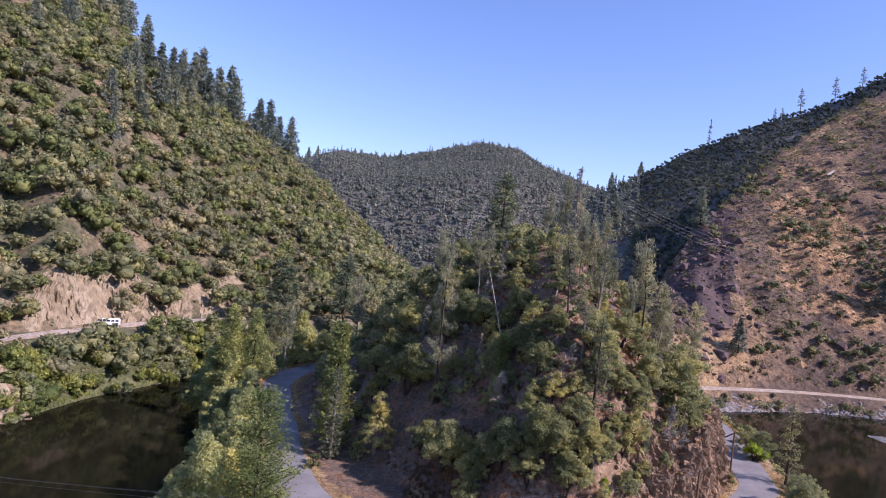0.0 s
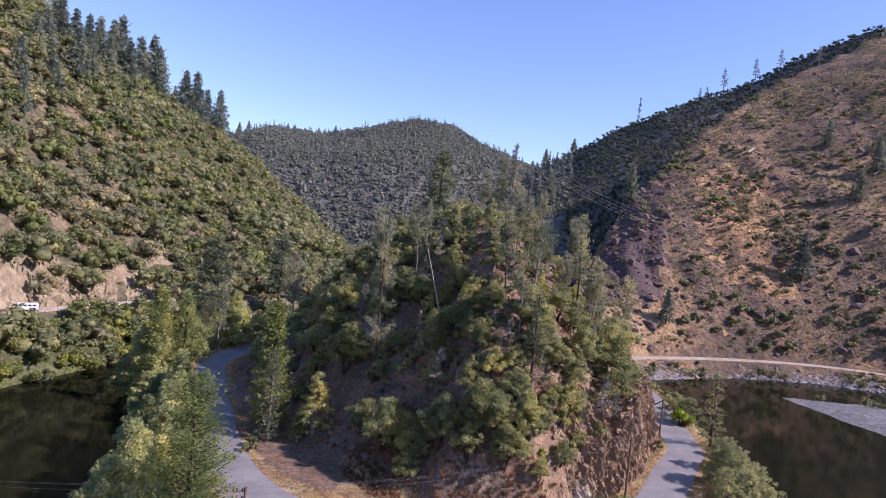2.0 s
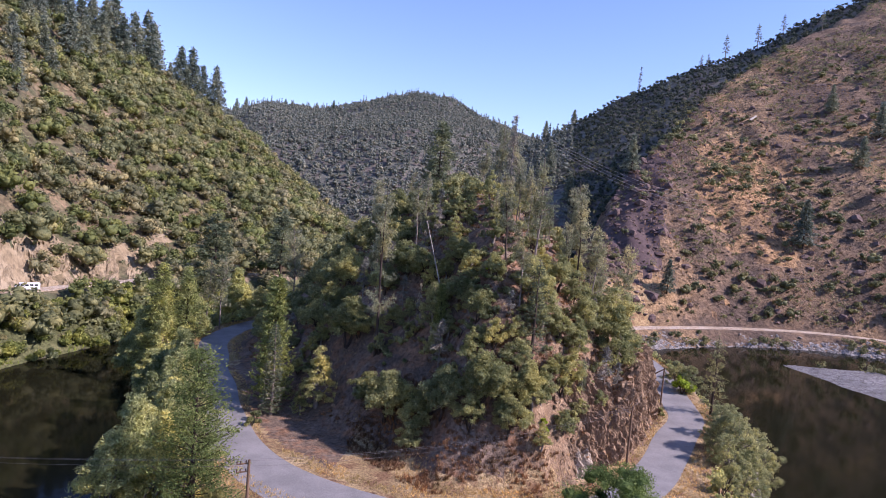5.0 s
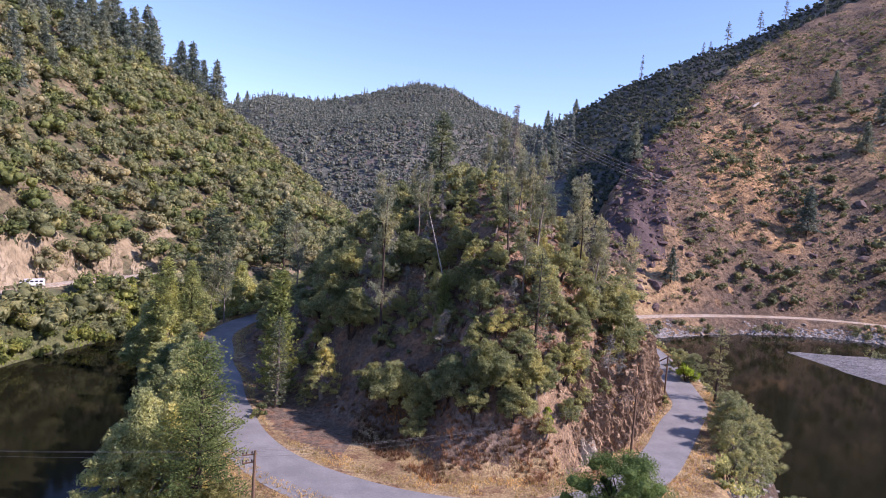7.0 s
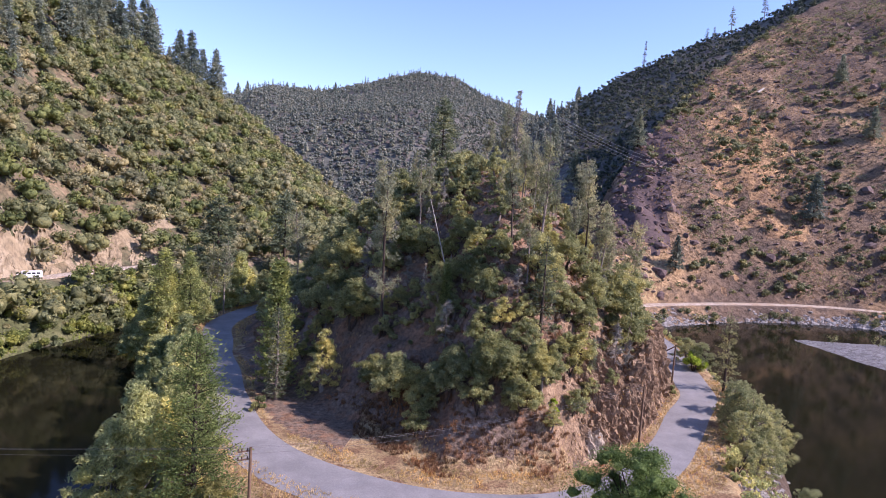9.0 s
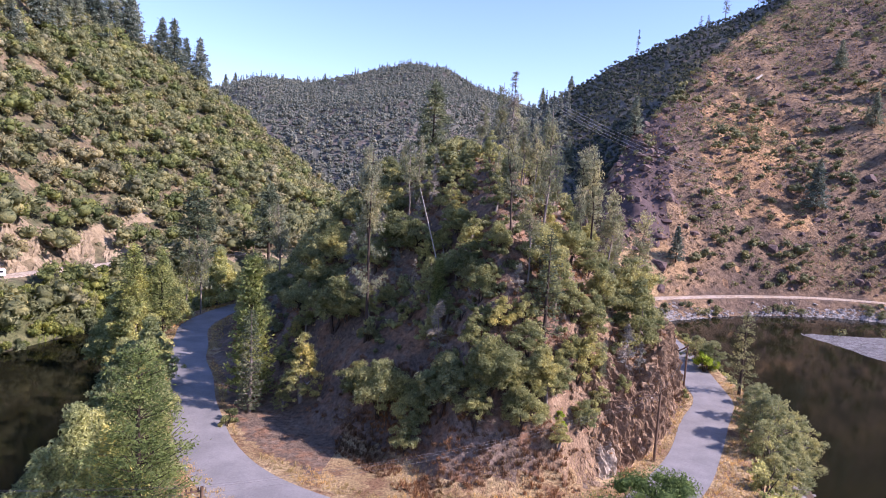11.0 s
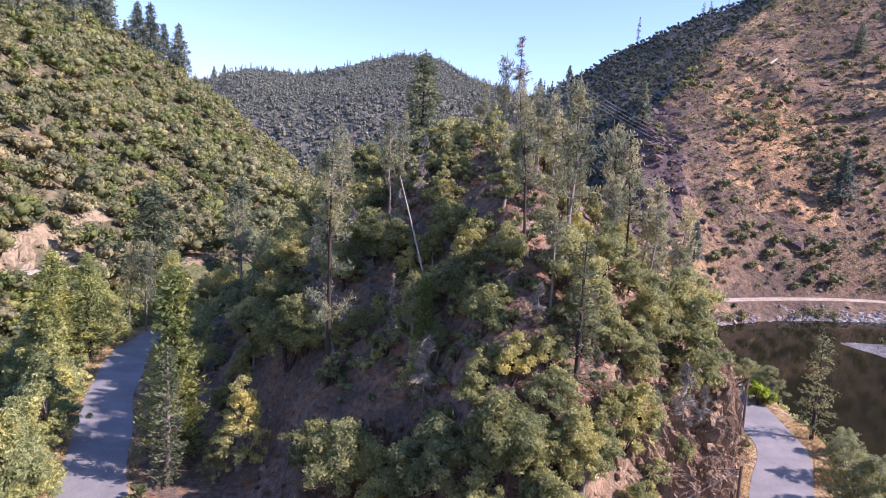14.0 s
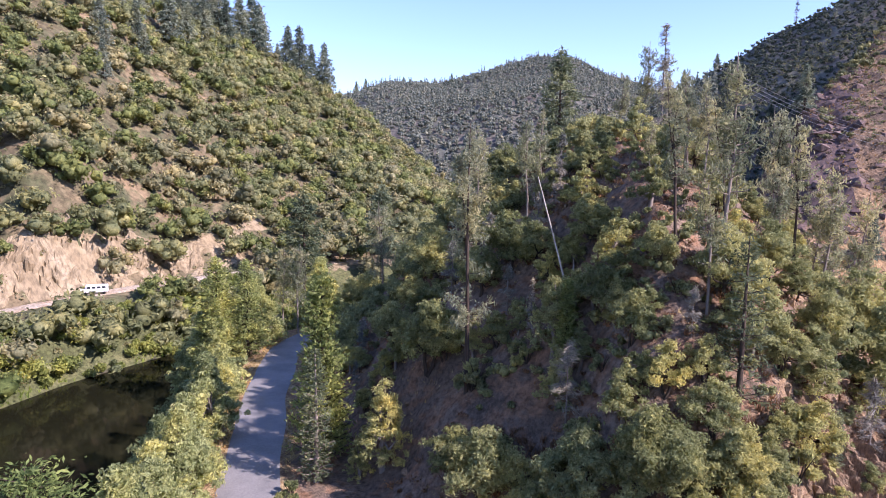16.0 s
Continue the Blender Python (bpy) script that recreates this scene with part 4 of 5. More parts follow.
# woods on the hillsides, too many to count
def crown_cloud(rng, x, y, high, wide, per, leaf, mat, name, label, category):
    """Many small crowns in one mesh: lobed domes of leaves."""
    z = ground(x, y)
    n = len(x)
    lobe = rng.normal(size=(n, 9, 3))
    lobe[..., 2] = np.abs(lobe[..., 2]) + 0.15
    lobe /= np.linalg.norm(lobe, axis=2)[..., None]
    out = rng.normal(size=(n, per, 3))
    out[..., 2] = out[..., 2] * 0.8 + 0.3
    out /= np.linalg.norm(out, axis=2)[..., None]
    near = np.einsum("npk,nlk->npl", out, lobe).max(2)
    r = (0.5 + 0.55 * np.clip(near, 0, 1) ** 9) * (0.66 + 0.44 * rng.rand(n, per) ** 0.6)
    c = out * r[..., None]
    c[..., 2] = 0.42 + c[..., 2] * 0.56
    sc = np.stack([wide, wide, high], -1)[:, None]
    p = np.column_stack([x, y, z])[:, None] + c * sc
    v, f = leaves(p.reshape(-1, 3), leaf, rng, out.reshape(-1, 3) * 1.0)
    return tagged(new(name, mesh_of(name, v, f, [mat], flat=True)), label, category, kind="stuff")


def canopy(rng, x, y, high, wide, lobes, per, leaf, mat, name, label, category, conical=None):
    """A closed wood in one mesh: each crown a heap of leafy lobes, or tapering tiers where conical."""
    z = ground(x, y)
    n = len(x)
    d = rng.normal(size=(n, lobes, 3))
    d /= np.linalg.norm(d, axis=2)[..., None]
    d[..., 2] = np.where(d[..., 2] < -0.35, -d[..., 2], d[..., 2])
    d[:, 0] *= 0.15
    reach = rng.uniform(0.55, 1.0, (n, lobes, 1))
    c = d * reach * np.stack([wide, wide, high * 0.46], -1)[:, None] * 0.8
    c[..., :2] *= rng.uniform(0.78, 1.22, (n, 1, 2))
    c[..., 2] += 0.5 * high[:, None]
    s = wide[:, None] * rng.uniform(0.27, 0.52, (n, lobes))
    s[:, 0] = wide * 0.62
    tall = np.full((n, lobes), 0.85)
    if conical is not None:
        f = (np.arange(lobes) + 0.6) / (lobes + 0.2)
        k = conical[:, None] & np.ones((1, lobes), bool)
        c = np.where(k[..., None], np.stack([d[..., 0] * 0.12 * wide[:, None], d[..., 1] * 0.12 * wide[:, None], f * high[:, None]], -1), c)
        s = np.where(k, wide[:, None] * (1.08 - f) ** 0.8 * rng.uniform(0.85, 1.1, (n, lobes)), s)
        tall = np.where(k, 0.62 * high[:, None] / lobes / np.maximum(s, 0.2), tall)
    base = np.column_stack([x, y, z])[:, None] + c
    shape = np.stack([s, s, s * tall], -1)[:, :, None]
    core = base[:, :, None] + LUMP_V * rng.uniform(0.5, 0.85, (n, lobes, 12, 1)) * shape
    out = rng.normal(size=(n, lobes, per, 3))
    out[..., 2] += 0.35
    out /= np.linalg.norm(out, axis=3)[..., None]
    p = base[:, :, None] + out * rng.uniform(0.62, 1.3, (n, lobes, per, 1)) * shape
    v, q = leaves(p.reshape(-1, 3), leaf, rng, out.reshape(-1, 3) * 0.8, 1.2)
    tri = np.concatenate([q[:, :3], q[:, [0, 2, 3]]])
    cf = (LUMP_F[None] + 12 * np.arange(n * lobes)[:, None, None]).reshape(-1, 3) + len(v)
    return tagged(new(name, mesh_of(name, np.concatenate([v, core.reshape(-1, 3)]), np.concatenate([tri, cf]), [mat], flat=False)), label, category, kind="stuff")


n = len(back_x)
h = np.random.RandomState(8).uniform(2.6, 5.2, n)
canopy(np.random.RandomState(8), np.array(back_x), np.array(back_y), h, h * 0.48, 10, 44, 0.24, OAKKNOLL, "knoll_wood", "low olive-green oaks over the top of the knoll", "woodland")
rng = np.random.RandomState(9)
azd = lambda x, y: (np.degrees(np.arctan2(x, y)), np.hypot(x, y))


def off_dirt(x, y):
    return (np.hypot(x + 98.5, y - 218.5) > 10) & (np.hypot(x + 86.5, y - 237) > 9)


def left_keep(x, y):
    a, d = azd(x, y)
    z = ground(x, y)
    e = np.hypot(ground(x + 3, y) - z, ground(x, y + 3) - z) / 3
    return (a < -12) & (a > -56) & (z > -8.3) & (d < np.interp(a, [-60, -42, -31, -20, -12], [440, 475, 555, 555, 500])) & ((e < 1.25) | (z > 13) | (rng.rand(len(x)) < 0.6)) & (fbm(x + 900, y + 300, 25, 3) > -0.5) & (inside(x, y, BENCH) < np.where(y > 150, -4, -16)) & off_dirt(x, y) & ~((d < 290) & (z > 2.5) & (z < 5.2) & (a < -30))


xs, ys = scatter(rng, (-470, -30, 60, 560), 5.7, left_keep, 0.7)
n = len(xs)
h = np.maximum(4.0 + 7.5 * rng.rand(n) ** 1.4 + 3.0 * fbm(xs, ys, 35, 2), 3.2)
w = h * rng.uniform(0.46, 0.68, n)
tone = rng.rand(n) + fbm(xs, ys, 45, 2) * 0.6
for name, mat, low, top, label in (("oak_woodland", OAKHILL, -9, 0.45, "dense olive-green oak wood on the steep hillside"),
                                   ("dark_oak_woodland", OAKDARK, 0.45, 0.75, "darker live oaks among the hillside wood"),
                                   ("grey_oak_woodland", OAKGREY, 0.75, 9, "grey-brown dry oaks among the hillside wood")):
    k = (tone > low) & (tone <= top)
    canopy(rng, xs[k], ys[k], h[k], w[k], 8, 26, 0.52, mat, name, label, "woodland")
xs, ys = scatter(rng, (-470, -30, 60, 560), 6.0, left_keep)
n = len(xs)
h = 0.8 + 2.0 * rng.rand(n) ** 2
crown_cloud(rng, xs, ys, h, h * rng.uniform(0.6, 0.9, n), 16, 0.45, OAKGREY, "hillside_undergrowth", "low dry shrubs between the hillside oaks", "scrub")


def right_keep(x, y):
    a, d = azd(x, y)
    z = ground(x, y)
    dens = 0.42 + fbm(x, y, 30, 4) * 2.2 + 0.35 * ((d < 420) & (a > 15)) - 0.5 * np.exp(-((a - 16.5) / 2.8) ** 2 - ((d - 420) / 70) ** 2) + 0.5 * (fbm(x + 300, y, 26, 2) > 0.42)
    return (a > 3) & (a < 36) & (z > -3) & (d < 760) & (rng.rand(len(x)) < dens) & (inside(x, y, BENCH) < -2)


xs, ys = scatter(rng, (20, 480, 255, 760), 4.4, right_keep)
n = len(xs)
h = 0.9 + 3.6 * rng.rand(n) ** 2.4 + 2.6 * (fbm(xs + 300, ys, 26, 2) > 0.15) * rng.rand(n)
crown_cloud(rng, xs, ys, h, h * rng.uniform(0.6, 1.0, n), 34, 0.4, SCRUB, "hillside_scrub", "sparse dull-green scrub on the burnt slope", "scrub")

xs, ys = scatter(rng, (20, 420, 255, 600), 4.2, lambda x, y: (np.degrees(np.arctan2(x, y)) > 5) & (np.degrees(np.arctan2(x, y)) < 36) & (ground(x, y) > -2) & (rng.rand(len(x)) < 0.62 + fbm(x, y, 20, 3)))
n = len(xs)
h = 0.5 + 1.5 * rng.rand(n) ** 2
crown_cloud(rng, xs, ys, h, h * rng.uniform(0.7, 1.3, n), 16, 0.38, BURNTLEAF, "burnt_brush", "charred brown brush over the burnt slope", "brush")


def clump_keep(x, y):
    a, d = azd(x, y)
    z = ground(x, y)
    low = 0.55 * np.exp(-((z - 8) / 12) ** 2) * (a > 12) + 0.4 * np.exp(-((a - 22) / 5) ** 2 - ((d - 380) / 60) ** 2) + 0.5 * np.exp(-((a - 11.5) / 1.6) ** 2 - ((d - 460) / 50) ** 2)
    return (a > 5) & (a < 36) & (z > -2) & (d < 640) & (d > 255) & (rng.rand(len(x)) < 0.06 + low + fbm(x + 80, y, 24, 3) * 0.7) & (inside(x, y, BENCH) < -2)


xs, ys = scatter(rng, (20, 440, 255, 640), 6.5, clump_keep)
n = len(xs)
h = 2.4 + 4.6 * rng.rand(n) ** 1.5
canopy(rng, xs, ys, h, h * rng.uniform(0.5, 0.75, n), 7, 20, 0.38, SCRUB, "hillside_thicket", "dull green oak scrub in clumps on the burnt slope", "scrub")


def far_keep(x, y):
    a, d = azd(x, y)
    return (a < 27) & (a > -30) & (ground(x, y) > -8) & (d < 1335) & (fbm(x, y, 90, 3) > -0.5) & (a < 3.5) & (d > np.interp(a, [-30, -22, -20, -13, 4], [820, 800, 560, 540, 640]))


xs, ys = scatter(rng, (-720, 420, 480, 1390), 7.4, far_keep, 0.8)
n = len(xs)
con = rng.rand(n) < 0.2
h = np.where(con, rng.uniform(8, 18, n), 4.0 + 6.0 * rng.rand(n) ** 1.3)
# no haze in the air; the leaf colour carries it
canopy(rng, xs, ys, h, np.where(con, h * 0.2, h * 0.62), 4, 6, 1.0, HAZELEAF, "far_woodland", "mixed wood on the far mountain, haze tinted into its leaves", "woodland", con)


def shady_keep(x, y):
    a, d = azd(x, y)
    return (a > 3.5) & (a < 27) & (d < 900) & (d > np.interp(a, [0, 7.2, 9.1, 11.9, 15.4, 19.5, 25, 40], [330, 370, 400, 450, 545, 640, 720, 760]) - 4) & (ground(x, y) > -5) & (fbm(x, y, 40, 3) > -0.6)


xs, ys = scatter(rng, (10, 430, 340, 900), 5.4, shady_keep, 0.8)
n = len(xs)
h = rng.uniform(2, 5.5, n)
# the flank's shade comes from this dark leaf colour
canopy(rng, xs, ys, h, h * rng.uniform(0.6, 0.9, n), 3, 8, 0.65, SHADEDSCRUB, "ridge_chaparral", "dense dark green chaparral on the ridge, slope shade put into its colour", "scrub")

# ---- rocks ----
rng = np.random.RandomState(21)
# the road-cut crag: leaning slabs standing out of the steep foot of the knoll
def slab(rng, size):
    """A split block of rock with sheared faces."""
    v = np.array([(x, y, z) for z in (-1, 1) for x, y in ((-1, -1), (1, -1), (1, 1), (-1, 1))], float)
    v *= rng.uniform(0.75, 1.15, (8, 1))
    v[:, 0] += v[:, 2] * rng.uniform(-0.35, 0.35)
    v[:, 1] += v[:, 2] * rng.uniform(-0.35, 0.35)
    mid = np.array([(0, 0, 1.15)]) + rng.normal(size=(1, 3)) * 0.2
    v = np.vstack([v, mid, [(1.15, 0, 0)] + rng.normal(size=(1, 3)) * 0.2, [(0, -1.15, 0)] + rng.normal(size=(1, 3)) * 0.2]) * size
    f = [(4, 5, 8), (5, 6, 8), (6, 7, 8), (7, 4, 8), (1, 2, 9), (2, 6, 9), (6, 5, 9), (5, 1, 9), (0, 1, 10), (1, 5, 10), (5, 4, 10), (4, 0, 10), (2, 3, 7), (2, 7, 6), (3, 0, 4), (3, 4, 7)]
    return v, np.array(f)


def fractured(s, h, wide, tall, seed):
    """Height of split blocks: each cell of a jittered grid stands out by its own step, with its own slant."""
    r = np.random.RandomState(seed)
    jx, jy, jz, jt = (r.rand(128, 128) for k in range(4))
    u, v = s / wide, h / tall
    u = u + 0.35 * v
    best, second, out = np.full(np.shape(s), 1e9), np.full(np.shape(s), 1e9), np.zeros(np.shape(s))
    for a in (-1, 0, 1):
        for c in (-1, 0, 1):
            i, k = np.floor(u).astype(int) + a, np.floor(v).astype(int) + c
            du, dv = u - i - jx[i % 128, k % 128], v - k - jy[i % 128, k % 128]
            d = du * du + dv * dv
            step = jz[i % 128, k % 128] + (jt[i % 128, k % 128] - 0.5) * du * 1.4
            out = np.where(d < best, step, out)
            second = np.where(d < best, best, np.minimum(second, d))
            best = np.minimum(best, d)
    return out - 0.45 * np.clip(1 - (np.sqrt(second) - np.sqrt(best)) / 0.16, 0, 1)


# the road-cut face: a sheet of split blocks over the steep foot
face = dense(FOOT[13:], 0.15)
inward = np.column_stack([-np.gradient(face[:, 1]), np.gradient(face[:, 0])])
inward /= np.linalg.norm(inward, axis=1)[:, None]
if ((np.array((0.0, 125.0)) - face[10]) @ inward[10]) < 0:
    inward = -inward
depth = np.arange(-0.3, 9.5, 0.15)
S, U = np.meshgrid(np.arange(len(face)) * 0.15, depth, indexing="ij")
PX, PY = face[:, :1] + inward[:, :1] * U, face[:, 1:] + inward[:, 1:] * U
base_z = ground(PX, PY)
rise = base_z - 1.0
edge = smooth((U + 0.3) / 0.8) * smooth((9.2 - U) / 2.5) * smooth(S / 4) * smooth((S.max() - S) / 7) * smooth((PX - 7.5) / 5)
jut = edge * (1.5 * fractured(S, rise, 2.0, 5.5, 3) + 0.9 * fractured(S + 40, rise, 0.8, 2.4, 4) + 0.55 * fractured(S, rise + 9, 0.35, 1.1, 5) + 0.5 * fbm(S, rise, 1.2, 3) - 0.85)
PX2, PY2 = PX - inward[:, :1] * jut * 0.8, PY - inward[:, 1:] * jut * 0.8
PZ2 = base_z + jut * 0.55 - 0.1 + 0.15 * edge
ii = np.arange(S.size).reshape(S.shape)
quads = np.stack([ii[:-1, :-1], ii[1:, :-1], ii[1:, 1:], ii[:-1, 1:]], -1).reshape(-1, 4)
crag_face = tagged(new("crag"), "fractured brown rock face cut beside the road", "rock face")
crag_face.matrix_basis = pose(22, 104, 1)
sheet = np.stack([PX2, PY2, PZ2], -1).reshape(-1, 3) - np.array((22, 104, 1))
mid_p = sheet[quads].mean(1) + np.array((22, 104, 1))
pale_spot = (np.hypot(mid_p[:, 0] - 13.6, mid_p[:, 1] - 89.5) < 2.0 + fbm(mid_p[:, 0], mid_p[:, 1], 2, 2)).astype(int)
part("face", mesh_of("face", sheet, quads, [CRAG, PALE], pale_spot), crag_face)

slabs = []
for k in range(12):
    q = np.random.RandomState(200 + k)
    slabs.append(mesh_of("rock", *slab(q, q.uniform(0.22, 0.55, 3) * (1, 1, 1.5)), [CRAG]))
count = 0
while count < 200:
    k = rng.randint(len(face))
    u = rng.uniform(0.2, 8.5)
    q = face[k] + inward[k] * u
    z = float(ground(q[:1], q[1:2])[0])
    if z < 1.3 or q[0] < 10:
        continue
    ob = part("rock", slabs[count % 12], crag_face)
    s = rng.uniform(0.3, 0.95)
    m = Matrix.LocRotScale((q[0], q[1], z + 0.1), Euler((rng.uniform(-0.4, 0.4), rng.uniform(-0.4, 0.4), rng.uniform(0, 6.28))), (s, s, s * rng.uniform(0.8, 1.4)))
    ob.matrix_basis = crag_face.matrix_basis.inverted() @ m
    count += 1

# the cut bank over the shelf road
def cut_start(a):
    return np.interp(a, [-60, -46, -38, -30, -24], [122, 158, 184, 208, 226])


A, U = np.meshgrid(np.arange(-46.5, -31.5, 0.13), np.arange(33, 49, 0.6), indexing="ij")
D = cut_start(A) + U
CX, CY = D * np.sin(np.radians(A)), D * np.cos(np.radians(A))
cut_z = ground(CX, CY)
along_cut = np.radians(A) * 200
edge = smooth((A + 46.5) / 2) * smooth((-31.6 - A) / 2) * smooth((U - 33) / 3) * smooth((49 - U + 4 * fbm(CX, CY, 12, 2)) / 5)
jut = edge * (2.2 * fractured(along_cut, cut_z, 3.2, 5.0, 13) + 1.2 * fractured(along_cut, cut_z, 1.4, 2.2, 14) - 1.1)
CX2, CY2 = CX - np.sin(np.radians(A)) * jut * 0.7, CY - np.cos(np.radians(A)) * jut * 0.7
ii = np.arange(A.size).reshape(A.shape)
quads = np.stack([ii[:-1, :-1], ii[1:, :-1], ii[1:, 1:], ii[:-1, 1:]], -1).reshape(-1, 4)
tagged(new("cut_bank", mesh_of("cut_bank", np.stack([CX2, CY2, cut_z + jut * 0.5 + edge * 0.5 - 0.3], -1).reshape(-1, 3), quads, [CUT])), "pale tan broken rock of the road cut", "rock face", kind="structure")

# loose stones on the crag and over the knoll
def on_ground(x, y, sink):
    return np.column_stack([x, y, ground(x, y) - sink])


xs, ys = scatter(rng, (5, 34, 80, 150), 0.62, lambda x, y: (inside(x, y, FOOT) > -0.8) & (inside(x, y, FOOT) < 17) & (rng.rand(len(x)) < np.where(inside(x, y, FOOT) < 3.4, 0.12, 0.75) * smooth((x - 4) / 7)))
sz = 0.12 + 0.62 * rng.rand(len(xs)) ** 2.4
tagged(new("crag_rubble", mesh_of("crag_rubble", *boulders(rng, on_ground(xs, ys, 0.05), sz, 0.9), [CRAG])), "loose angular brown rubble on the crag", "rubble", kind="stuff")
xs, ys = scatter(rng, (-70, 34, 90, 215), 2.6, lambda x, y: (inside(x, y, FOOT) > 2) & (rng.rand(len(x)) < 0.35))
sz = rng.uniform(0.15, 0.7, len(xs))
tagged(new("slope_stones", mesh_of("slope_stones", *boulders(rng, on_ground(xs, ys, 0.1), sz, 0.7), [CRAG])), "scattered brown stones on the wooded slope", "stones", kind="stuff")

# riprap along the far bank
far_line = dense([(44, 236), (52, 243), (70, 250), (95, 262), (120, 272), (145, 275), (180, 262), (215, 235)], 0.7)
n = 4200
q = far_line[rng.randint(len(far_line), size=n)] + rng.normal(size=(n, 2)) * (2.2, 4.5)
z = ground(q[:, 0], q[:, 1])
ok = (z > WATER - 0.4) & (z < -4.6)
q = q[ok]
tagged(new("riprap", mesh_of("riprap", *boulders(rng, on_ground(q[:, 0], q[:, 1], 0.1), rng.uniform(0.35, 1.0, len(q)), 0.75), [RIPRAP])), "grey broken riprap stone along the far bank", "riprap", kind="stuff")
# gravel bar stones
xs, ys = scatter(rng, (96, 190, 150, 250), 2.0, lambda x, y: (ground(x, y) > WATER + 0.02) & (ground(x, y) < -6.5))
tagged(new("bar_stones", mesh_of("bar_stones", *boulders(rng, on_ground(xs, ys, 0.05), rng.uniform(0.1, 0.42, len(xs)), 0.6), [RIPRAP])), "pale cobbles on the gravel bar", "cobbles", kind="stuff")
# stones under the right-hand road bank
bank_line = dense([(34, 84), (40, 100), (45, 116), (48, 132), (47, 150), (46, 170)], 0.6)
n = 900
q = bank_line[rng.randint(len(bank_line), size=n)] + rng.normal(size=(n, 2)) * (1.6, 1.6)
tagged(new("bank_stones", mesh_of("bank_stones", *boulders(rng, on_ground(q[:, 0], q[:, 1], 0.1), rng.uniform(0.15, 0.7, n), 0.7), [RIPRAP])), "grey stones on the reservoir bank", "stones", kind="stuff")
# blocks broken from the spur
xs, ys = scatter(rng, (30, 320, 262, 560), 3.2, lambda x, y: (ground(x, y) > -2) & (rng.rand(len(x)) < 0.22 + 0.5 * (np.abs(np.degrees(np.arctan2(x, y)) - 9.5) < 2.5)))
tagged(new("slope_blocks", mesh_of("slope_blocks", *boulders(rng, on_ground(xs, ys, 0.2), 0.25 + 2.4 * rng.rand(len(xs)) ** 3 + 1.1 * (np.abs(np.degrees(np.arctan2(xs, ys)) - 9.5) < 2.5) * rng.rand(len(xs)), 0.8), [rock("slope_block_rock", (0.10, 0.07, 0.065), (0.17, 0.115, 0.10), (0.24, 0.17, 0.14), 0.3)])),
       "dark rock blocks on the burnt slope", "rocks", kind="stuff")

# the bare outcrop over the left shore
q = np.array((-121.0, 109.0)) + rng.normal(size=(130, 2)) * (2.8, 3.6)
tagged(new("shore_outcrop", mesh_of("shore_outcrop", *boulders(rng, on_ground(q[:, 0], q[:, 1], 0.2), rng.uniform(0.8, 2.4, 130), 0.9), [CUT])), "tan broken rock outcrop over the river", "outcrop", kind="stuff")

# ---- dry grass ----
def tufts(rng, x, y, size, per, mat, name, label):
    """Upright blades in tufts."""
    base = on_ground(x, y, 0.02)
    n = len(x)
    p = np.repeat(base, per, 0) + rng.normal(size=(n * per, 3)) * (0.12, 0.12, 0)
    h = np.repeat(size, per) * rng.uniform(0.5, 1.2, n * per)
    a = rng.uniform(0, 6.28, n * per)
    lean = rng.normal(size=(n * per, 2)) * 0.35
    side = np.column_stack([np.cos(a), np.sin(a), np.zeros(n * per)]) * (0.02 + 0.035 * h)[:, None]
    tip = p + np.column_stack([lean * h[:, None], h])
    v = np.stack([p - side, p + side, tip], 1).reshape(-1, 3)
    return tagged(new(name, mesh_of(name, v, np.arange(3 * n * per).reshape(-1, 3), [mat])), label, "grass", kind="stuff")


def verge(x, y):
    a = along(x, y, ROAD[:22])
    return (a > 3.55) & (a < 9) & (inside(x, y, BENCH) > -1.5) & (inside(x, y, FOOT) < 3.5) & (fbm(x, y, 7, 2) > -0.25 + np.where((x < -12) & (inside(x, y, FOOT) > -14), 0.22, 0.06) * (a - 4.2))


xs, ys = scatter(rng, (-84, 48, 60, 190), 0.62, verge)
tufts(rng, xs, ys, rng.uniform(0.2, 0.55, len(xs)), 11, HAY, "verge_grass", "straw-coloured dry grass along the road verges")
xs, ys = scatter(rng, (-66, 32, 78, 200), 1.5, lambda x, y: (inside(x, y, FOOT) > 1) & (fbm(x, y, 11, 2) > 0.02))
tufts(rng, xs, ys, rng.uniform(0.25, 0.6, len(xs)), 6, HAY, "slope_grass", "thin dry grass on the knoll")
xs, ys = scatter(rng, (60, 330, 275, 560), 2.6, lambda x, y: (ground(x, y) > -2) & (fbm(x * 1.4, y * 0.5, 45, 3) > 0.02 - 0.5 * np.exp(-((x - 130) / 40) ** 2 - ((y - 400) / 80) ** 2)))
tufts(rng, xs, ys, rng.uniform(0.5, 1.2, len(xs)), 13, leafy("burnt_slope_grass", (0.26, 0.15, 0.06), (0.38, 0.22, 0.09), (0.46, 0.29, 0.13), 0.3, 0.8), "hillside_grass", "golden dry grass on the burnt slope")

# ---- greenery along the water ----
def left_shore(x, y):
    a, d = azd(x, y)
    z = ground(x, y)
    return (a < -20) & (a > -58) & (z > WATER - 1.3) & (z < 3.0) & (d < 270) & (inside(x, y, BENCH) < np.where(y > 150, -6, -15)) & off_dirt(x, y)


